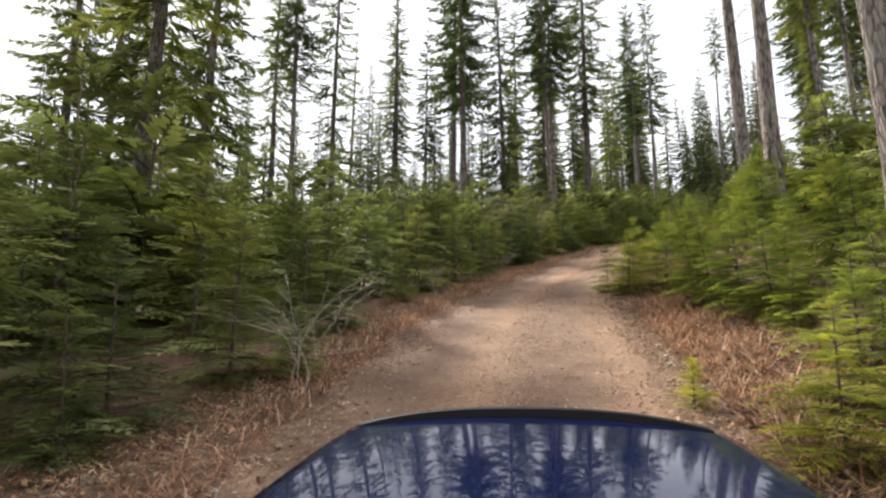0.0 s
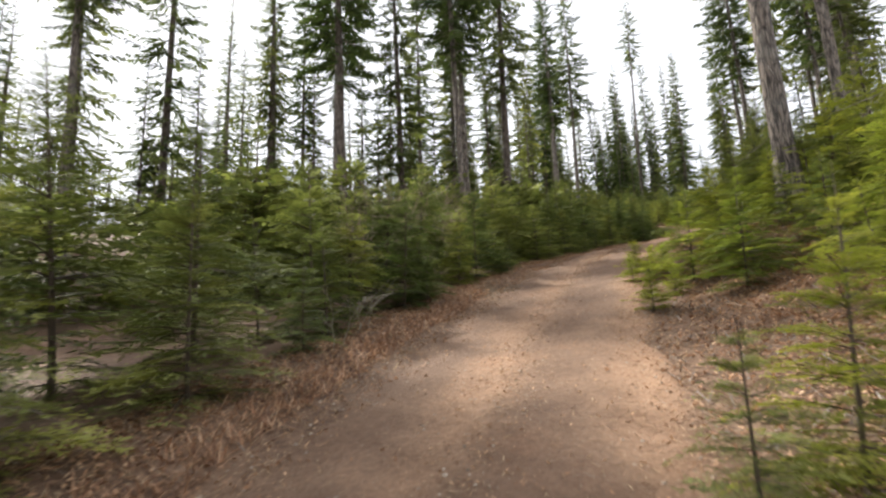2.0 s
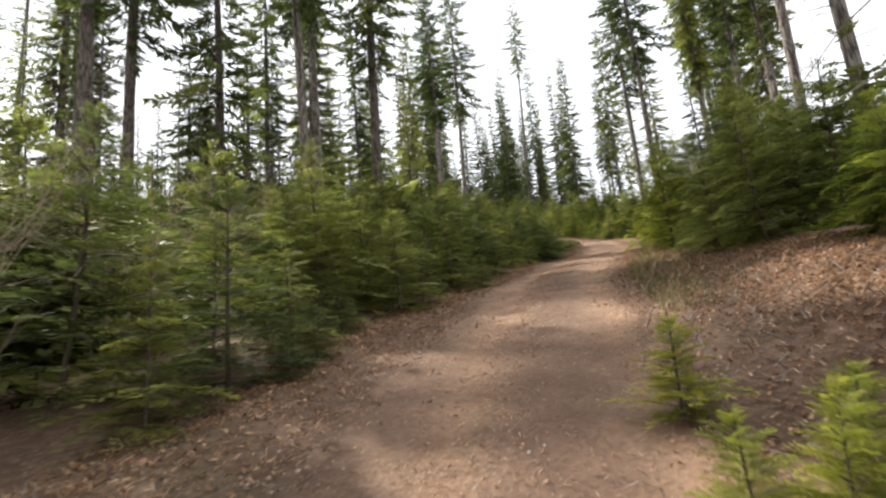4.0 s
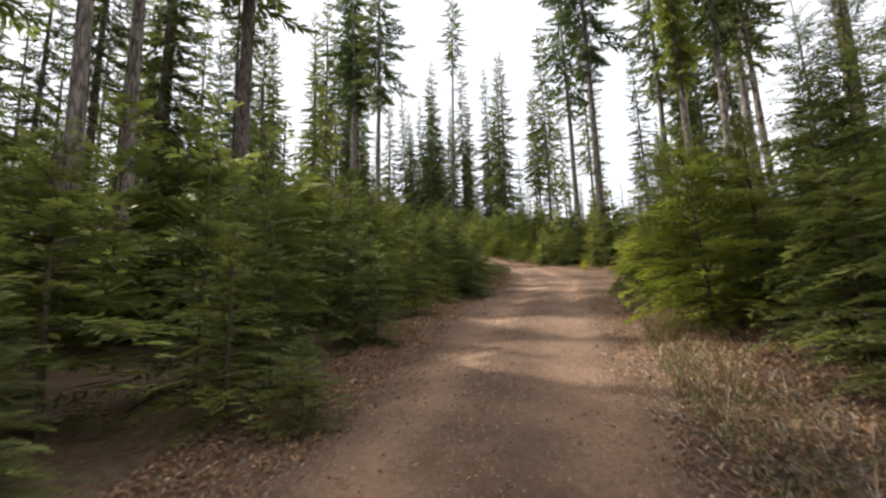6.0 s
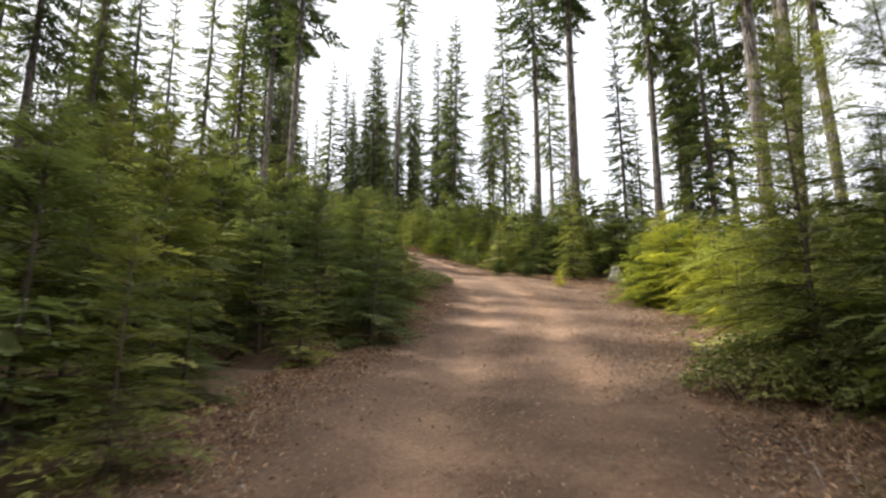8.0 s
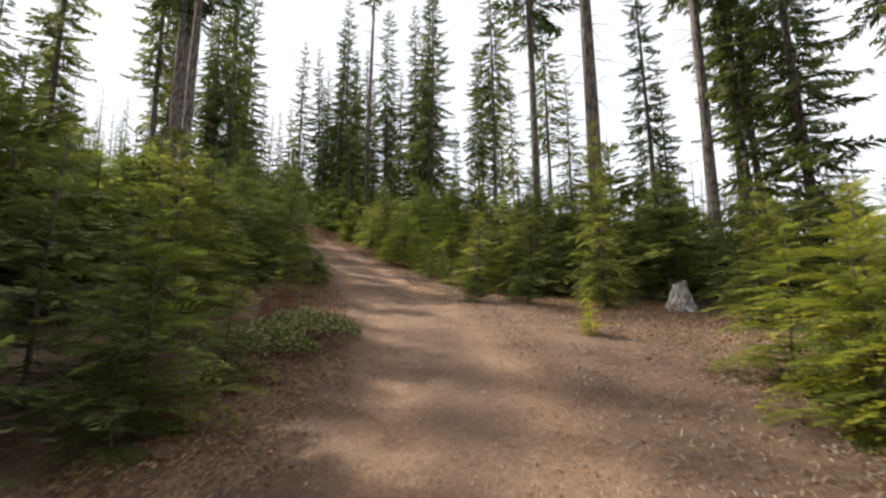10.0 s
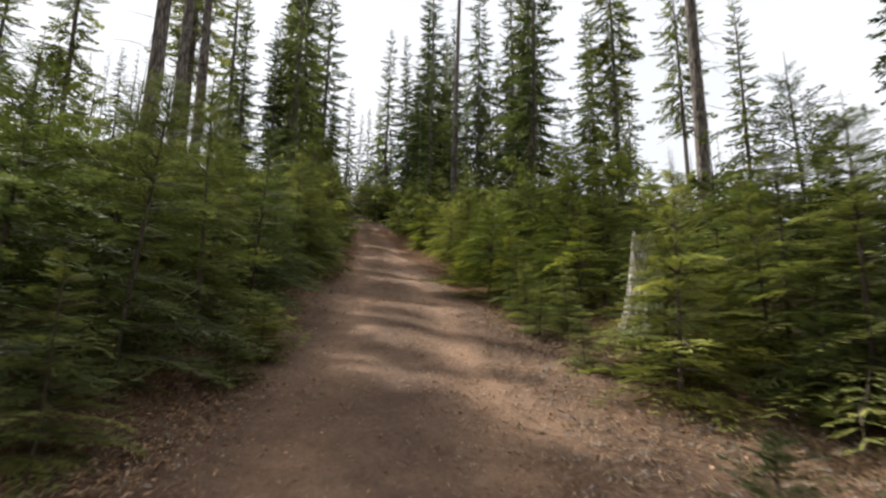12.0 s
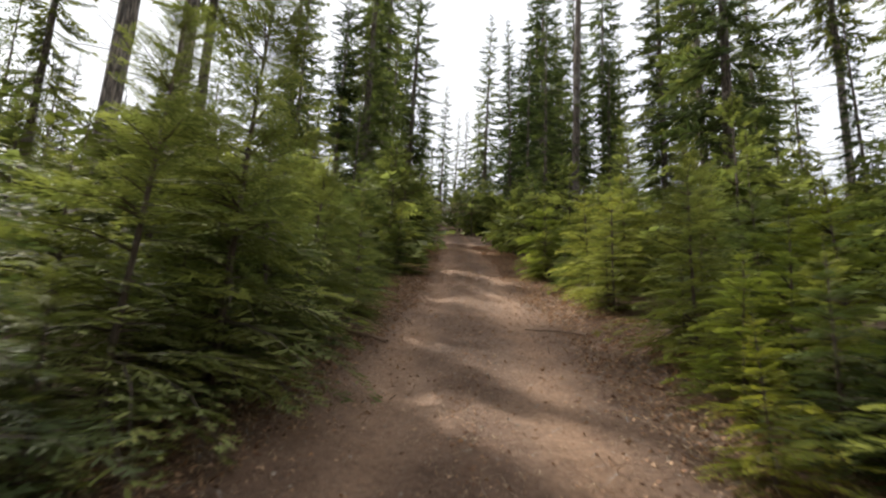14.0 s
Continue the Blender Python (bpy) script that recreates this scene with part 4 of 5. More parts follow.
for k in range(10):
    x, y, _ = at_station(119.0 + 0.5 * k, (-1) ** k * pick.uniform(0.2, 3.5))
    young_fir("mid", x, y, pick.uniform(3.0, 5.0))

# the patterns leave the scene; their copies keep the meshes
for proto in (*(p for pool in YOUNG.values() for p in pool), *TALL, *TALL_FAR, *TALL_DIM):
    for o in (*proto.children_recursive, proto):
        bpy.data.objects.remove(o)


# ---- things on the ground ----
def tube(points, radii, sides=5):
    """A round bent rod through points, as quads."""
    pts, rad = np.asarray(points, float), np.asarray(radii, float)
    tg = np.gradient(pts, axis=0)
    tg /= np.linalg.norm(tg, axis=1)[:, None] + 1e-9
    ref = np.array([0.0, 0.0, 1.0]) if abs(tg[0, 2]) < 0.9 else np.array([1.0, 0.0, 0.0])
    u = np.cross(tg, ref)
    u /= np.linalg.norm(u, axis=1)[:, None] + 1e-9
    w = np.cross(tg, u)
    a = np.arange(sides) / sides * 2 * np.pi
    V = (pts[:, None, :] + rad[:, None, None] * (np.cos(a)[None, :, None] * u[:, None, :] + np.sin(a)[None, :, None] * w[:, None, :])).reshape(-1, 3)
    i = np.arange(len(pts) - 1)[:, None] * sides
    j = np.arange(sides)[None, :]
    j2 = (j + 1) % sides
    F = np.stack([i + j, i + j2, i + sides + j2, i + sides + j], -1).reshape(-1, 4)
    caps = [[0, 1, 2, 3], [len(V) - 1, len(V) - 2, len(V) - 3, len(V) - 4]]
    return V, np.concatenate([F, np.array(caps)]) if sides >= 4 else F


def joined(pieces):
    V, F, base = [], [], 0
    for v, f in pieces:
        V.append(v)
        F.append(f + base)
        base += len(v)
    return np.concatenate(V), np.concatenate(F)


WEATHERED, nt_, p_, out_ = material("weathered_wood")
co_ = nt_.nodes.new("ShaderNodeTexCoord")
mp_ = nt_.nodes.new("ShaderNodeMapping")
mp_.inputs["Scale"].default_value = (14, 14, 1.1)
nt_.links.new(co_.outputs["Object"], mp_.inputs["Vector"])
n1_ = nt_.nodes.new("ShaderNodeTexNoise")
n1_.inputs["Scale"].default_value, n1_.inputs["Detail"].default_value = 2.2, 7
nt_.links.new(mp_.outputs[0], n1_.inputs["Vector"])
c1_ = ramp(nt_, n1_.outputs["Fac"], [(0.34, (0.05, 0.038, 0.03)), (0.46, (0.27, 0.24, 0.21)), (0.66, (0.6, 0.58, 0.54))])
c2_ = ramp(nt_, noise_tex(nt_, 2.5, 4).outputs["Fac"], [(0.52, (0, 0, 0)), (0.7, (1, 1, 1))])
nt_.links.new(mixed(nt_, c2_.outputs["Color"], c1_.outputs["Color"], (0.2, 0.13, 0.085)), p_.inputs["Base Color"])
p_.inputs["Roughness"].default_value = 0.9
bumped(nt_, p_, n1_.outputs["Fac"], 1.0, 0.03)


def stump(x, y, tall, radius, seed, label, turn=0):
    """A splintered old stump: fluted flanks, flared roots, ragged hollow top."""
    rng = np.random.default_rng(seed)
    sides, rings = 48, 16
    a = np.arange(sides) / sides * 2 * np.pi
    flute = sum(rng.uniform(0.02, 0.07) * np.sin(a * k + rng.uniform(0, 6.28)) for k in (3, 5, 8, 11, 17))
    flute = flute - 0.16 * np.exp(-((np.mod(a - 1.0 + np.pi, 2 * np.pi) - np.pi) / 0.2) ** 2)
    crest = 0.95 + sum(rng.uniform(0.015, 0.045) * np.sin(a * k + rng.uniform(0, 6.28)) for k in (1, 2, 5, 9, 14)) - 0.3 * smooth(-0.1, 0.3, np.cos(a - 0.4)) + rng.uniform(-0.09, 0.06, sides) * (0.4 + smooth(-0.3, 0.2, np.cos(a - 0.4)))
    V = []
    for k in range(rings):
        q = k / (rings - 1)
        r = radius * (0.5 + 0.75 * (1 - q) ** 1.5 + 0.25 * math.exp(-q * 14))
        rr = r * (1 + flute * (1.25 - 0.4 * q) + 0.02 * np.sin(a * 23 + q * 6))
        V.append(np.stack([rr * np.cos(a) - 0.1 * q, rr * np.sin(a), q * tall * crest - 0.12 * (1 - q)], 1))
    for q, depth in ((0.8, 0.02), (0.55, -0.25), (0.2, -0.5)):
        rr = radius * 0.48 * q * (1 + flute)
        V.append(np.stack([rr * np.cos(a) - 0.1, rr * np.sin(a), tall * (crest * 0.97 + depth * (0.6 if depth < 0 else 1))], 1))
    V = np.concatenate(V)
    n = rings + 3
    i = np.arange(n - 1)[:, None] * sides
    j = np.arange(sides)[None, :]
    j2 = (j + 1) % sides
    F = np.stack([i + j, i + j2, i + sides + j2, i + sides + j], -1).reshape(-1, 4)
    ob = mesh_object("stump", V, F, [WEATHERED])
    ob.matrix_world = pose(x, y, float(height(x, y)[0]), 0, 0, turn)
    return tagged(ob, label, "tree stump")


stump(33.55, 54.0, 1.6, 0.35, 3, "tall splintered grey weathered stump among young firs", 200)
stump(33.3, 46.4, 0.6, 0.33, 5, "low bleached broken stump at the edge of the clearing", 40)


STICK = island("brown_stick", [(0.0, (0.16, 0.1, 0.065)), (1.0, (0.26, 0.17, 0.11))])


def fallen_stick(x, y, length, turn, thick, label, bend=0.06, seed=0):
    rng = np.random.default_rng(seed + int(abs(x) * 10))
    n = 8
    t = np.linspace(-0.5, 0.5, n)
    c, s = math.cos(radians(turn)), math.sin(radians(turn))
    off = np.cumsum(rng.uniform(-bend, bend, n)) * length * 0.5
    px, py = x + t * length * c - off * s, y + t * length * s + off * c
    pz = height(px, py) + 0.055 + thick
    v, f = tube(np.stack([px, py, pz], 1) - np.array([x, y, 0]), np.linspace(thick, thick * 0.45, n), 6)
    ob = mesh_object("fallen_stick", v, f, [STICK], smooth_faces=True)
    ob.matrix_world = Matrix.Translation((x, y, 0))
    return tagged(ob, label, "stick", "fallen sticks by the track")


fallen_stick(27.96, 49.39, 0.66, -30, 0.017, "thin bare stick lying across the track")
fallen_stick(31.5, 65.3, 1.1, 115, 0.03, "pale bent branch lying at the foot of the firs", 0.12)
fallen_stick(34.4, 65.3, 1.0, 125, 0.028, "pale fallen branch on the edge of the track", 0.12)
fallen_stick(26.9, 53.9, 1.2, 60, 0.014, "thin broken branch on brown litter")
fallen_stick(6.9, 16.6, 0.6, 70, 0.014, "short dead stick in dry litter")
fallen_stick(8.2, 19.6, 1.1, -30, 0.02, "dead branch on the sunlit bank")
fallen_stick(-0.9, 7.6, 1.6, 40, 0.018, "grey dead branch at the foot of the thicket", 0.15)
fallen_stick(17.9, 31.9, 1.2, 10, 0.03, "rotting branch in the roadside litter")


def bare_shrub(x, y, tall, stems, seed, mat, label, spread=0.5, forks=5, thick=0.008):
    """Leafless shrub: bent stems that fork into thin twigs."""
    rng = np.random.default_rng(seed)
    ob = new("bare_shrub")
    ob.location = (x, y, float(height(x, y)[0]) - 0.03)
    for k in range(stems):
        a = rng.uniform(0, 6.28)
        ln = tall * rng.uniform(0.65, 1.1)
        q = np.linspace(0, 1, 7)
        reach = spread * tall * rng.uniform(0.3, 1.0)
        wob = np.cumsum(rng.uniform(-0.11, 0.11, (7, 2)), 0) * tall * 0.5
        pts = np.stack([math.cos(a) * reach * q ** 1.5 + wob[:, 0], math.sin(a) * reach * q ** 1.5 + wob[:, 1], ln * (q - 0.25 * q * q)], 1)
        pts[:, :2] -= pts[0, :2] * 1.0
        pts[:, :2] += rng.uniform(-1, 1, 2) * (0.08 + 0.3 * max(spread - 0.5, 0.0) * tall)
        v, f = tube(pts, np.linspace(thick * 1.4, thick * 0.35, 7), 4)
        twigs = [(v, f)]
        for _ in range(forks):
            b = rng.integers(2, 6)
            d = pts[b] - pts[b - 1]
            d = d / (np.linalg.norm(d) + 1e-6) + rng.uniform(-0.9, 0.9, 3) * np.array([1, 1, 0.5])
            tl = tall * rng.uniform(0.12, 0.38)
            p1 = pts[b] + d * tl * 0.5
            p2 = p1 + (d + rng.uniform(-0.5, 0.5, 3)) * tl * 0.5
            twigs.append(tube(np.array([pts[b], p1, p2]), np.array([thick * 0.6, thick * 0.45, thick * 0.2]), 4))
        v, f = joined(twigs)
        mesh_object("stem", v, f, [mat], ob)
    return tagged(ob, label, "shrub")


PALE_TWIG = island("pale_bare_twigs", [(0.0, (0.2, 0.18, 0.13)), (1.0, (0.42, 0.39, 0.31))])
RED_TWIG = island("reddish_stems", [(0.0, (0.14, 0.06, 0.04)), (1.0, (0.3, 0.15, 0.1))])
TAN_TWIG = island("tan_twigs", [(0.0, (0.2, 0.145, 0.1)), (1.0, (0.36, 0.28, 0.2))])
for k, (x, y, tall, n) in enumerate(((-1.6, 6.0, 1.5, 3), (-1.45, 7.3, 1.6, 3), (-0.1, 13.4, 1.1, 3), (-1.6, 6.7, 1.3, 2), (1.7, 18.0, 1.0, 2), (2.2, 19.3, 1.0, 3))):
    bare_shrub(x, y, tall, n, 80 + k, PALE_TWIG, "leafless grey shrub with tangled bare twigs", 0.75, 8, 0.0048)
bare_shrub(25.05, 48.85, 0.8, 38, 90, RED_TWIG, "clump of dry reddish-brown stems beside the track", 0.35, 3, 0.004)
bare_shrub(24.65, 48.75, 0.7, 26, 91, RED_TWIG, "clump of dry reddish-brown stems beside the track", 0.4, 3, 0.004)
for k, (x, y, tall) in enumerate(((3.2, 24.5, 3.6), (4.0, 26.0, 3.4), (2.2, 23.0, 3.2), (5.2, 27.6, 3.3))):
    bare_shrub(x, y, tall, 12, 95 + k, TAN_TWIG, "tan leafless shrub rising out of the thicket", 0.35, 9, 0.006)
for k in range(10):
    x, y, _ = at_station(113 + 0.8 * k, (-1) ** k * (1.5 + 0.35 * (k % 5) - 0.14 * k))
    bare_shrub(x, y, 2.6 + 0.3 * (k % 4), 14, 110 + k, TAN_TWIG, "brown leafless brush at the far end of the track", 0.4, 8, 0.012)


SALAL = island("glossy_broad_leaves", [(0.0, (0.08, 0.11, 0.03)), (0.5, (0.25, 0.28, 0.08)), (1.0, (0.52, 0.5, 0.22))], 0.4, 0.35)


def leafy_shrub(x, y, wide, tall, leaves, seed, label):
    """Low evergreen shrub with oval leaves, each folded along its midrib, on short stems."""
    rng = np.random.default_rng(seed)
    ob = new("leafy_shrub")
    ob.location = (x, y, float(height(x, y)[0]))
    V, F = [], []
    for k in range(leaves):
        r, a = wide * math.sqrt(rng.random()), rng.uniform(0, 6.28)
        top = tall * (1 - 0.7 * (r / wide) ** 2)
        c = np.array([r * math.cos(a), r * math.sin(a), top * rng.uniform(0.35, 1.1)])
        ln, w = rng.uniform(0.04, 0.075), rng.uniform(0.015, 0.026)
        az, el = rng.uniform(0, 6.28), rng.uniform(-0.5, 0.7)
        d = np.array([math.cos(az) * math.cos(el), math.sin(az) * math.cos(el), math.sin(el)])
        s = np.array([-math.sin(az), math.cos(az), rng.uniform(-0.4, 0.4)])
        up = np.cross(d, s) * 0.012
        b = len(V)
        V.extend([c, c + d * ln * 0.4 + s * w + up, c + d * ln, c + d * ln * 0.4 - s * w + up, c + d * ln * 0.45 - up])
        F.extend([(b, b + 4, b + 2, b + 1), (b, b + 3, b + 2, b + 4)])
    tagged(mesh_object("leaves", np.array(V), np.array(F), [SALAL], ob), kind="stuff")
    pieces = []
    for k in range(24):
        a, r = rng.uniform(0, 6.28), wide * rng.uniform(0.2, 0.95)
        pieces.append(tube(np.array([[0.3 * r * math.cos(a), 0.3 * r * math.sin(a), -0.05], [0.7 * r * math.cos(a), 0.7 * r * math.sin(a), tall * 0.4], [r * math.cos(a), r * math.sin(a), tall * (0.9 - 0.5 * (r / wide) ** 2)]]), np.array([0.006, 0.005, 0.003]), 4))
    v, f = joined(pieces)
    tagged(mesh_object("stemwork", v, f, [TWIG], ob), kind="stuff")
    return tagged(ob, label, "shrub")


leafy_shrub(24.75, 47.2, 0.85, 0.45, 1700, 1, "low evergreen shrub with small glossy leaves")
leafy_shrub(23.9, 46.6, 0.8, 0.42, 1400, 2, "low evergreen shrub with small glossy leaves")
leafy_shrub(20.95, 35.2, 0.7, 0.6, 1300, 3, "dark glossy-leaved shrub under the young firs")
leafy_shrub(21.0, 34.2, 0.6, 0.5, 1000, 4, "dark glossy-leaved shrub under the young firs")


# ---- litter, dry grass and stones, past counting ----
def strewn(count, seed, where, s_lo=-4, s_hi=98):
    """Places along the track: where(side, rng, n, s) gives the sidewards place."""
    rng = np.random.default_rng(seed)
    s = rng.uniform(s_lo, s_hi, count)
    d = where(rng, s)
    u = s + START
    x, y = np.interp(u, US, LINE[:, 0]), np.interp(u, US, LINE[:, 1])
    tx, ty = np.interp(u, US, TANG[:, 0]), np.interp(u, US, TANG[:, 1])
    x, y = x + d * ty, y - d * tx
    return rng, x, y, height(x, y)


def verge(rng, s):
    l = np.interp(s, [a for a, _ in BUSH_L], [b for _, b in BUSH_L])
    r = np.interp(s, [a for a, _ in BUSH_R], [b for _, b in BUSH_R])
    left = rng.random(len(s)) < 0.45
    return np.where(left, -(l + 0.9 - np.abs(rng.normal(0, 0.95, len(s)))), r + 1.1 - np.abs(rng.normal(0, 1.15, len(s))) * np.where(r > 3, 1.8, 1.0))


def on_track(rng, s):
    """Thick along the crown between the wheels and along both edges."""
    n = len(s)
    pick_ = rng.random(n)
    l = np.interp(s + START, US, LINE[:, 3])
    r = np.interp(s + START, US, LINE[:, 4])
    crown = rng.normal(0, 0.24, n) + (r - l) / 2
    left, right = -l + np.abs(rng.normal(0, 0.3, n)), r - np.abs(rng.normal(0, 0.3, n))
    return np.where(pick_ < 0.3, crown, np.where(pick_ < 0.55, left, np.where(pick_ < 0.8, right, rng.uniform(-1.9, 1.9, n))))


def scatter_leaves(name, count, seed, where, size, mat, label, lift=0.012):
    rng, x, y, z = strewn(count, seed, where)
    a, tilt, roll = rng.uniform(0, 6.28, count), rng.normal(0, 0.35, count), rng.normal(0, 0.35, count)
    ln = rng.uniform(0.6, 1.4, count) * size
    w = ln * rng.uniform(0.25, 0.5, count)
    d = np.stack([np.cos(a), np.sin(a), tilt], -1)
    s = np.stack([-np.sin(a), np.cos(a), roll], -1)
    c = np.stack([x, y, z + lift + ln * 0.12], -1)
    curl = np.array([0, 0, 1.0]) * (ln * rng.uniform(0.0, 0.3, count))[:, None]
    V = np.stack([c - d * ln[:, None] * 0.5, c + s * w[:, None] * 0.5 + curl, c + d * ln[:, None] * 0.5, c - s * w[:, None] * 0.5 + curl], 1).reshape(-1, 3)
    F = np.arange(count * 4).reshape(-1, 4)
    return tagged(mesh_object(name, V, F, [mat]), label, "leaf litter", kind="stuff")


def scatter_straw(name, count, seed, where, ln_lo, ln_hi, mat, label, flat=0.8, wide=0.004, lift=0.01, s_lo=-4, s_hi=98):
    rng, x, y, z = strewn(count, seed, where, s_lo, s_hi)
    a = rng.uniform(0, 6.28, count)
    ln = rng.uniform(ln_lo, ln_hi, count)
    el = rng.random(count) ** 2 * (1.3 * (1 - flat)) + 0.05
    d = np.stack([np.cos(a) * np.cos(el), np.sin(a) * np.cos(el), np.sin(el)], -1)
    s = np.stack([-np.sin(a), np.cos(a), np.zeros(count)], -1) * wide
    c = np.stack([x, y, z + lift], -1)
    mid = c + d * (ln * 0.55)[:, None] + np.array([0, 0, 1.0]) * (ln * 0.12)[:, None]
    tip = c + d * ln[:, None]
    V = np.stack([c - s, c + s, mid + s * 0.8, mid - s * 0.8, tip + s * 0.15, tip - s * 0.15], 1).reshape(-1, 3)
    b = np.arange(count)[:, None] * 6
    F = np.concatenate([b + np.array([[0, 1, 2, 3]]), b + np.array([[3, 2, 4, 5]])])
    return tagged(mesh_object(name, V, F, [mat]), label, "dry grass", kind="stuff")


def scatter_stones(name, count, seed, where, size, mat, label):
    rng, x, y, z = strewn(count, seed, where)
    r = size * rng.uniform(0.4, 1.0, count) ** 2 * 1.6
    cube = np.array([(-1, -1, -1), (1, -1, -1), (1, 1, -1), (-1, 1, -1), (-0.6, -0.6, 0.8), (0.6, -0.6, 0.8), (0.6, 0.6, 0.8), (-0.6, 0.6, 0.8)])
    q = np.array([(0, 1, 5, 4), (1, 2, 6, 5), (2, 3, 7, 6), (3, 0, 4, 7), (4, 5, 6, 7)])
    jit = cube[None] * (1 + rng.uniform(-0.3, 0.3, (count, 8, 3)))
    a = rng.uniform(0, 6.28, count)
    c, s = np.cos(a)[:, None], np.sin(a)[:, None]
    jx, jy = jit[:, :, 0] * 1.3, jit[:, :, 1]
    V = np.stack([x[:, None] + r[:, None] * (c * jx - s * jy), y[:, None] + r[:, None] * (s * jx + c * jy), (z + 0.03)[:, None] + r[:, None] * 0.6 * jit[:, :, 2]], -1).reshape(-1, 3)
    F = (q[None] + (np.arange(count) * 8)[:, None, None]).reshape(-1, 4)
    return tagged(mesh_object(name, V, F, [mat]), label, "gravel", kind="stuff")


scatter_leaves("dead_leaves", 150000, 1, verge, 0.06, LITTER, "brown fallen leaves and bracken along the verges")
scatter_leaves("leaf_scraps", 42000, 2, on_track, 0.034, LITTER, "scattered leaf scraps on the track", 0.035)
scatter_straw("dry_grass", 80000, 3, verge, 0.06, 0.24, STRAW, "flattened straw-coloured dry grass on the verges", 0.75)
scatter_straw("twigs", 7000, 4, verge, 0.1, 0.45, DEADWOOD, "thin dead twigs in the roadside litter", 0.85, 0.005)
scatter_stones("gravel", 11000, 5, on_track, 0.009, GRAVEL, "small loose stones on the dirt track")
scatter_straw("needle_litter", 45000, 6, on_track, 0.03, 0.12, STRAW, "dry needles and straw scattered between the wheel ruts", 0.95, 0.003, 0.036)


def bank_foot(rng, s):
    r = np.interp(s + START, US, LINE[:, 4])
    return r + 0.15 + np.abs(rng.normal(0, 0.55, len(s)))


def left_foot(rng, s):
    l = np.interp(s + START, US, LINE[:, 3])
    return -l - 0.05 - np.abs(rng.normal(0, 0.4, len(s)))


def clearing(rng, s):
    """Over the wide bend."""
    r = np.interp(s, [a for a, _ in BUSH_R], [b for _, b in BUSH_R])
    return 1.0 + (r - 0.6) * rng.random(len(s)) ** 0.8


scatter_straw("dry_grass", 16000, 11, clearing, 0.05, 0.2, STRAW, "flattened straw and needles strewn over the wide bend", 0.85, 0.004, 0.03, 42, 66)
scatter_straw("bark_scraps", 5000, 12, clearing, 0.04, 0.16, DEADWOOD, "bark scraps and broken twigs strewn over the wide bend", 0.9, 0.009, 0.035, 42, 66)
BRACKEN = island("dead_bracken", [(0.0, (0.15, 0.065, 0.032)), (0.55, (0.4, 0.215, 0.12)), (1.0, (0.64, 0.44, 0.28))], 0.8, 0.25)
scatter_straw("dead_bracken", 8000, 7, bank_foot, 0.1, 0.34, BRACKEN, "reddish-brown dead bracken along the foot of the bank", 0.35, 0.0055, 0.01, -2, 11)
scatter_straw("dead_bracken", 8000, 8, left_foot, 0.08, 0.26, BRACKEN, "reddish-brown dead bracken at the foot of the thicket", 0.35, 0.0055, 0.01, -2, 22)
scatter_straw("dry_weeds", 2600, 9, bank_foot, 0.1, 0.32, STRAW, "straw-coloured dry weeds beside the track", 0.2, 0.004, 0.01, 26, 44)


GRASS = island("rough_green_grass", [(0.0, (0.05, 0.055, 0.018)), (0.6, (0.13, 0.135, 0.04)), (1.0, (0.28, 0.25, 0.09))], 0.7, 0.3)
scatter_straw("grass_tufts", 4200, 13, bank_foot, 0.08, 0.3, GRASS, "rough green grass tufts among dry weeds", 0.1, 0.004, 0.01, 26, 40)


def bank_side(rng, s):
    r = np.interp(s + START, US, LINE[:, 4])
    return r - 0.15 + 2.9 * rng.random(len(s)) ** 0.8


scatter_straw("bank_twigs", 5200, 14, bank_side, 0.08, 0.42, DEADWOOD, "broken sticks and roots strewn on the sunlit bank", 0.7, 0.007, 0.02, -2, 40)
scatter_straw("bank_chips", 16000, 15, bank_side, 0.04, 0.13, BRACKEN, "orange-brown bark chips and dead fronds on the sunlit bank", 0.7, 0.012, 0.015, -2, 40)


# ---- the car that carries the camera, as it stands at the start ----
PAINT, nt_, p_, out_ = material("dark_blue_paint")
fl_ = noise_tex(nt_, 900, 2)
nt_.links.new(ramp(nt_, fl_.outputs["Fac"], [(0.35, (0.003, 0.006, 0.035)), (0.7, (0.007, 0.014, 0.065))]).outputs["Color"], p_.inputs["Base Color"])
p_.inputs["Metallic"].default_value, p_.inputs["Specular IOR Level"].default_value = 0.0, 0.04
p_.inputs["Coat Weight"].default_value, p_.inputs["Coat Roughness"].default_value, p_.inputs["Coat IOR"].default_value = 0.85, 0.02, 1.36
dust_ = ramp(nt_, noise_tex(nt_, 6, 6).outputs["Fac"], [(0.4, (0.1, 0.1, 0.1)), (0.7, (0.22, 0.22, 0.22))])
nt_.links.new(dust_.outputs["Color"], p_.inputs["Roughness"])
BLACK, nt_, p_, out_ = material("black_plastic")
p_.inputs["Base Color"].default_value, p_.inputs["Roughness"].default_value = (0.01, 0.01, 0.011, 1), 0.6
p_.inputs["Specular IOR Level"].default_value = 0.2
bumped(nt_, p_, noise_tex(nt_, 200, 2).outputs["Fac"], 0.1, 0.002)
RUBBER, nt_, p_, out_ = material("tyre_rubber")
p_.inputs["Base Color"].default_value, p_.inputs["Roughness"].default_value = (0.02, 0.02, 0.02, 1), 0.85
bumped(nt_, p_, noise_tex(nt_, 40, 3).outputs["Fac"], 0.4, 0.01)
ALLOY, nt_, p_, out_ = material("wheel_alloy")
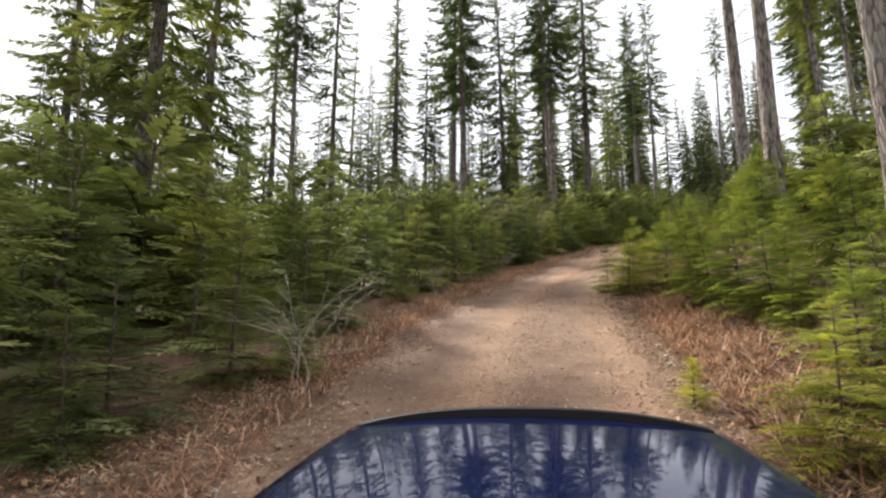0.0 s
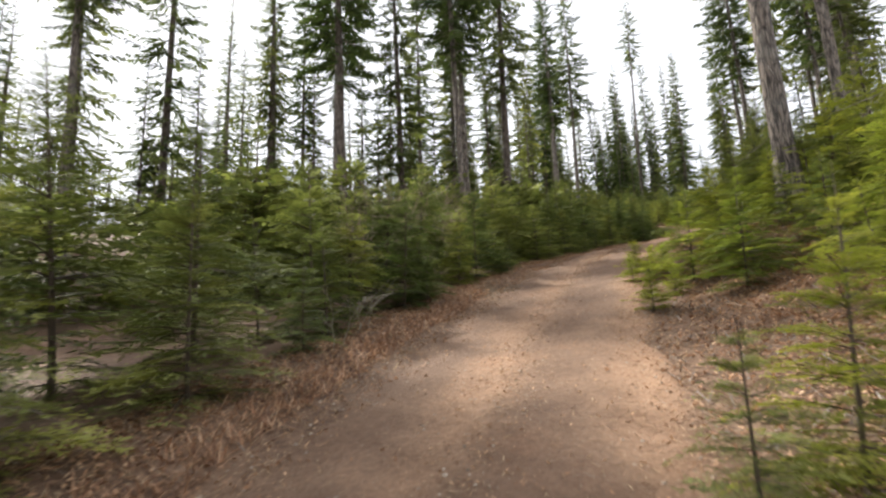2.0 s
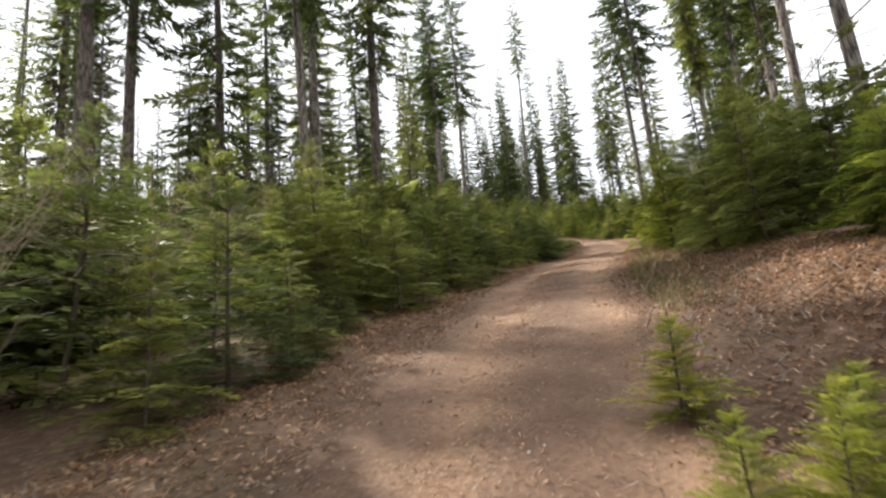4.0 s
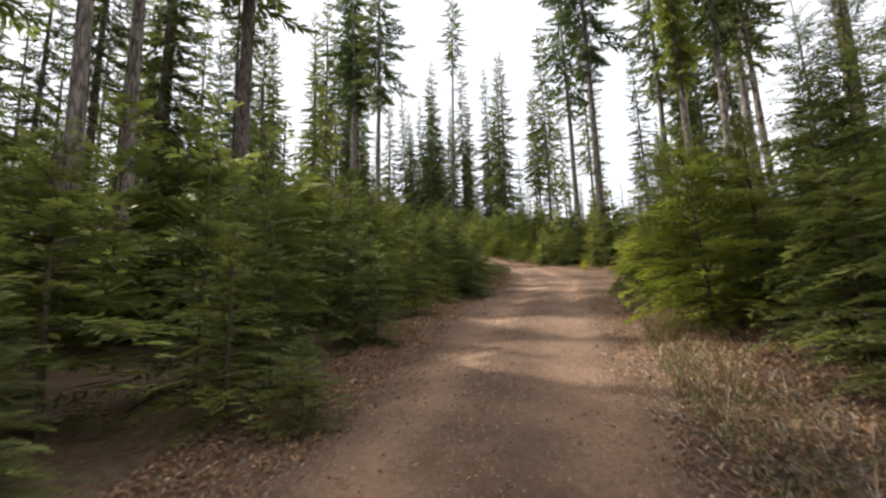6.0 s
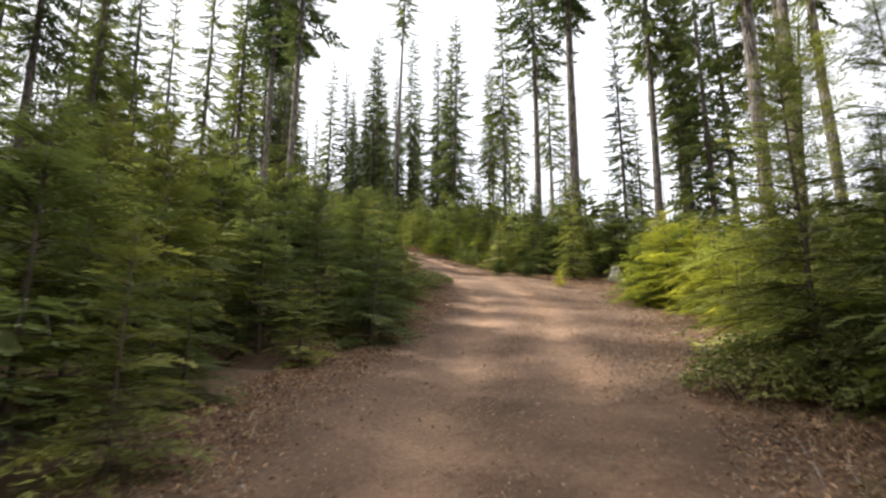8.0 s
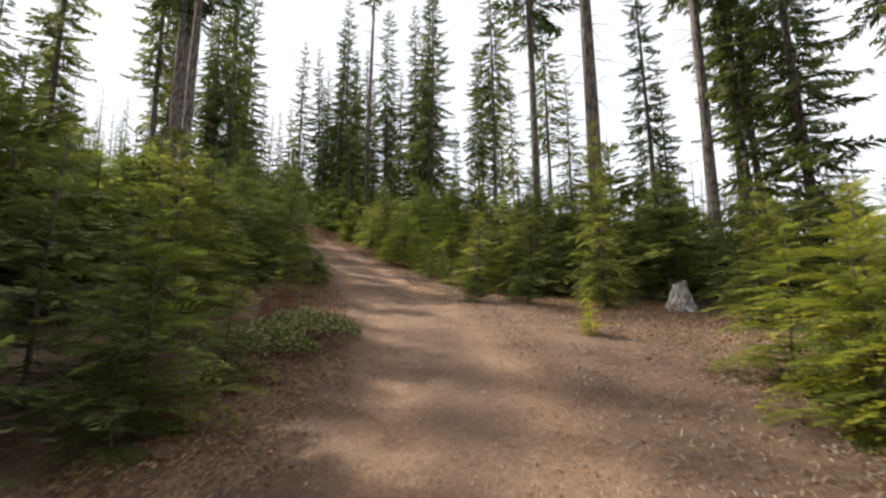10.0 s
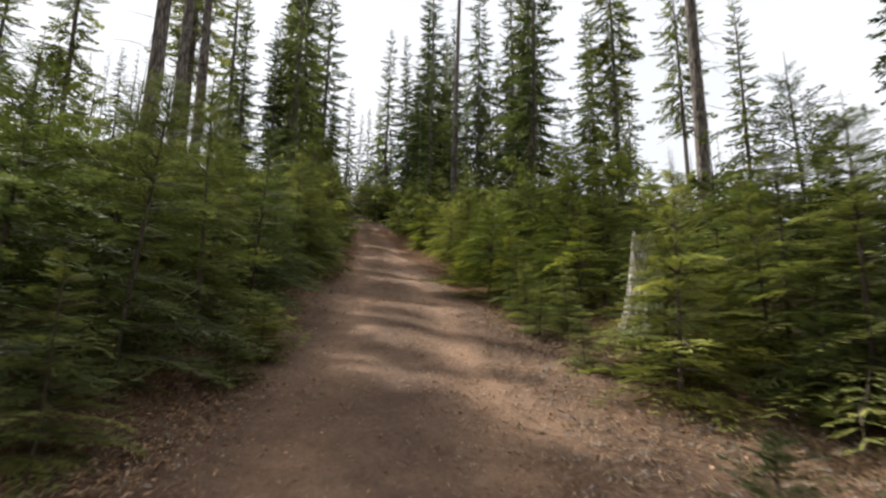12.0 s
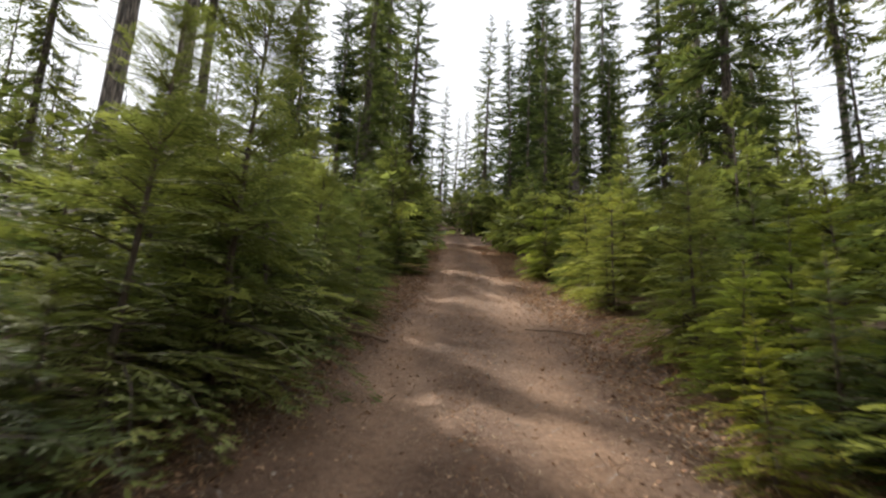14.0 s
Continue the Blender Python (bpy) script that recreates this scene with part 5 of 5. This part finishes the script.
p_.inputs["Base Color"].default_value, p_.inputs["Metallic"].default_value, p_.inputs["Roughness"].default_value = (0.5, 0.5, 0.52, 1), 1.0, 0.35

car = new("car")
CAR_YAW, CAR_PITCH = -8.0, 12.7
car.matrix_world = pose(0.02, 0.0, 0.02, CAR_PITCH, 0, CAR_YAW)
FRONT, BACK = 2.45, 0.85                    # hood from the windscreen's foot to its front edge


def hood_z(x, y):
    """Height of the bonnet skin in the car's own axes."""
    q = np.clip((y - BACK) / (FRONT - BACK), 0, 1)
    return 0.98 - 0.07 * q - 0.035 * q ** 4 - 0.055 * np.abs(x / 0.8) ** 2.4


def hood_half(q):
    return 0.80 - 0.13 * q - 0.02 * q ** 4


def hood_front(x):
    return FRONT - 0.10 * (np.abs(x) / 0.78) ** 2.2


nx, ny = 41, 25
us, vs = np.linspace(-1, 1, nx), np.linspace(0, 1, ny)
X_ = us[:, None] * hood_half(vs)[None, :]
Y_ = BACK + vs[None, :] * (hood_front(X_) - BACK)
Z_ = hood_z(X_, Y_)
top_ = np.stack([X_, Y_, Z_], -1).reshape(-1, 3)
f_ = grid_faces(nx, ny)
hood = mesh_object("hood", top_, f_[:, ::-1], [PAINT], car, smooth_faces=True)
solid_ = hood.modifiers.new("sheet", "SOLIDIFY")
solid_.thickness, solid_.offset = 0.02, -1
tagged(hood, "dark blue glossy hood reflecting trees")

# black deflector along the front edge
xs_ = np.linspace(-0.635, 0.635, 33)
prof_ = ((-0.03, -0.006), (-0.024, 0.052), (0.03, 0.042), (0.05, 0.0), (0.0, -0.03))
V_ = np.array([[(x, hood_front(x) + dy, float(hood_z(x, FRONT)) + dz * (1 - 0.35 * abs(x / 0.635) ** 4)) for dy, dz in prof_] for x in xs_]).reshape(-1, 3)
k_ = len(prof_)
F_ = np.array([(i * k_ + j, (i + 1) * k_ + j, (i + 1) * k_ + (j + 1) % k_, i * k_ + (j + 1) % k_) for i in range(len(xs_) - 1) for j in range(k_)])
tagged(mesh_object("hood_deflector", V_, F_, [BLACK], car, smooth_faces=False), "black plastic hood edge deflector")

# wings, nose and bumper
for side in (-1, 1):
    vs2 = np.linspace(0, 1, 25)
    drop = ((0.012, 0.0), (0.07, -0.05), (0.1, -0.16), (0.11, -0.4), (0.09, -0.56))
    rows = []
    for q in vs2:
        y = BACK + q * (FRONT - 0.1 - BACK)
        xe = hood_half(q)
        ze = float(hood_z(xe, y))
        arch = 0.33 * math.sqrt(max(0.0, 1 - ((y - 1.62) / 0.37) ** 2))
        rows.append([(side * (xe + dx - 0.09 * q ** 6), y, max(ze + dz, 0.3 + arch)) for dx, dz in drop])
    V_ = np.array(rows).reshape(-1, 3)
    f_ = grid_faces(len(vs2), len(drop))
    tagged(mesh_object("wing", V_, f_ if side < 0 else f_[:, ::-1], [PAINT], car, smooth_faces=True), "dark blue front wing")
xs_ = np.linspace(-0.84, 0.84, 25)
prof_ = ((-0.02, 0.80), (0.05, 0.74), (0.07, 0.62), (0.13, 0.56), (0.15, 0.40), (0.08, 0.28), (-0.3, 0.26))
V_ = np.array([[(x, hood_front(x) + dy, z - 0.05 * abs(x / 0.84) ** 3 * (z > 0.7)) for dy, z in prof_] for x in xs_]).reshape(-1, 3)
tagged(mesh_object("front_bumper", V_, grid_faces(len(xs_), len(prof_)), [PAINT], car, smooth_faces=True), "dark blue front bumper")
# cowl under the windscreen
v_ = np.array([(x, y, float(hood_z(x * 0.6, BACK)) + dz) for x in np.linspace(-0.8, 0.8, 17) for y, dz in ((BACK - 0.01, -0.01), (BACK - 0.1, 0.015), (BACK - 0.16, -0.02), (BACK - 0.16, -0.5))])
tagged(mesh_object("cowl", v_, grid_faces(17, 4), [BLACK], car), "black cowl panel below the windscreen")
for side in (-1, 1):
    wheel = new("wheel")
    wheel.parent = car
    wheel.location = (side * 0.76, 1.62, 0.31)
    a_ = np.arange(36) / 36 * 2 * np.pi
    tp_ = ((-0.1, 0.2), (-0.11, 0.27), (-0.08, 0.325), (0.08, 0.325), (0.11, 0.27), (0.1, 0.2))
    V_ = np.array([[(x, r * math.cos(t), r * math.sin(t)) for x, r in tp_] for t in a_]).reshape(-1, 3)
    F_ = np.array([(i * 6 + j, ((i + 1) % 36) * 6 + j, ((i + 1) % 36) * 6 + (j + 1) % 6, i * 6 + (j + 1) % 6) for i in range(36) for j in range(6)])
    tagged(mesh_object("tyre", V_, F_, [RUBBER], wheel, smooth_faces=True), "black tyre")
    rp_ = ((0.06 * side, 0.0), (0.07 * side, 0.06), (0.04 * side, 0.14), (0.08 * side, 0.2), (-0.06 * side, 0.2))
    V_ = np.array([[(x, r * (1 - 0.12 * (math.cos(5 * t) > 0.2) * (0.05 < r < 0.19)) * math.cos(t), r * math.sin(t)) for x, r in rp_] for t in a_]).reshape(-1, 3)
    F_ = np.array([(i * 5 + j, ((i + 1) % 36) * 5 + j, ((i + 1) % 36) * 5 + j + 1, i * 5 + j + 1) for i in range(36) for j in range(4)])
    tagged(mesh_object("rim", V_, F_, [ALLOY], wheel, smooth_faces=True), "grey alloy rim")
tagged(car, "front of a dark blue car standing on the dirt track", "car")
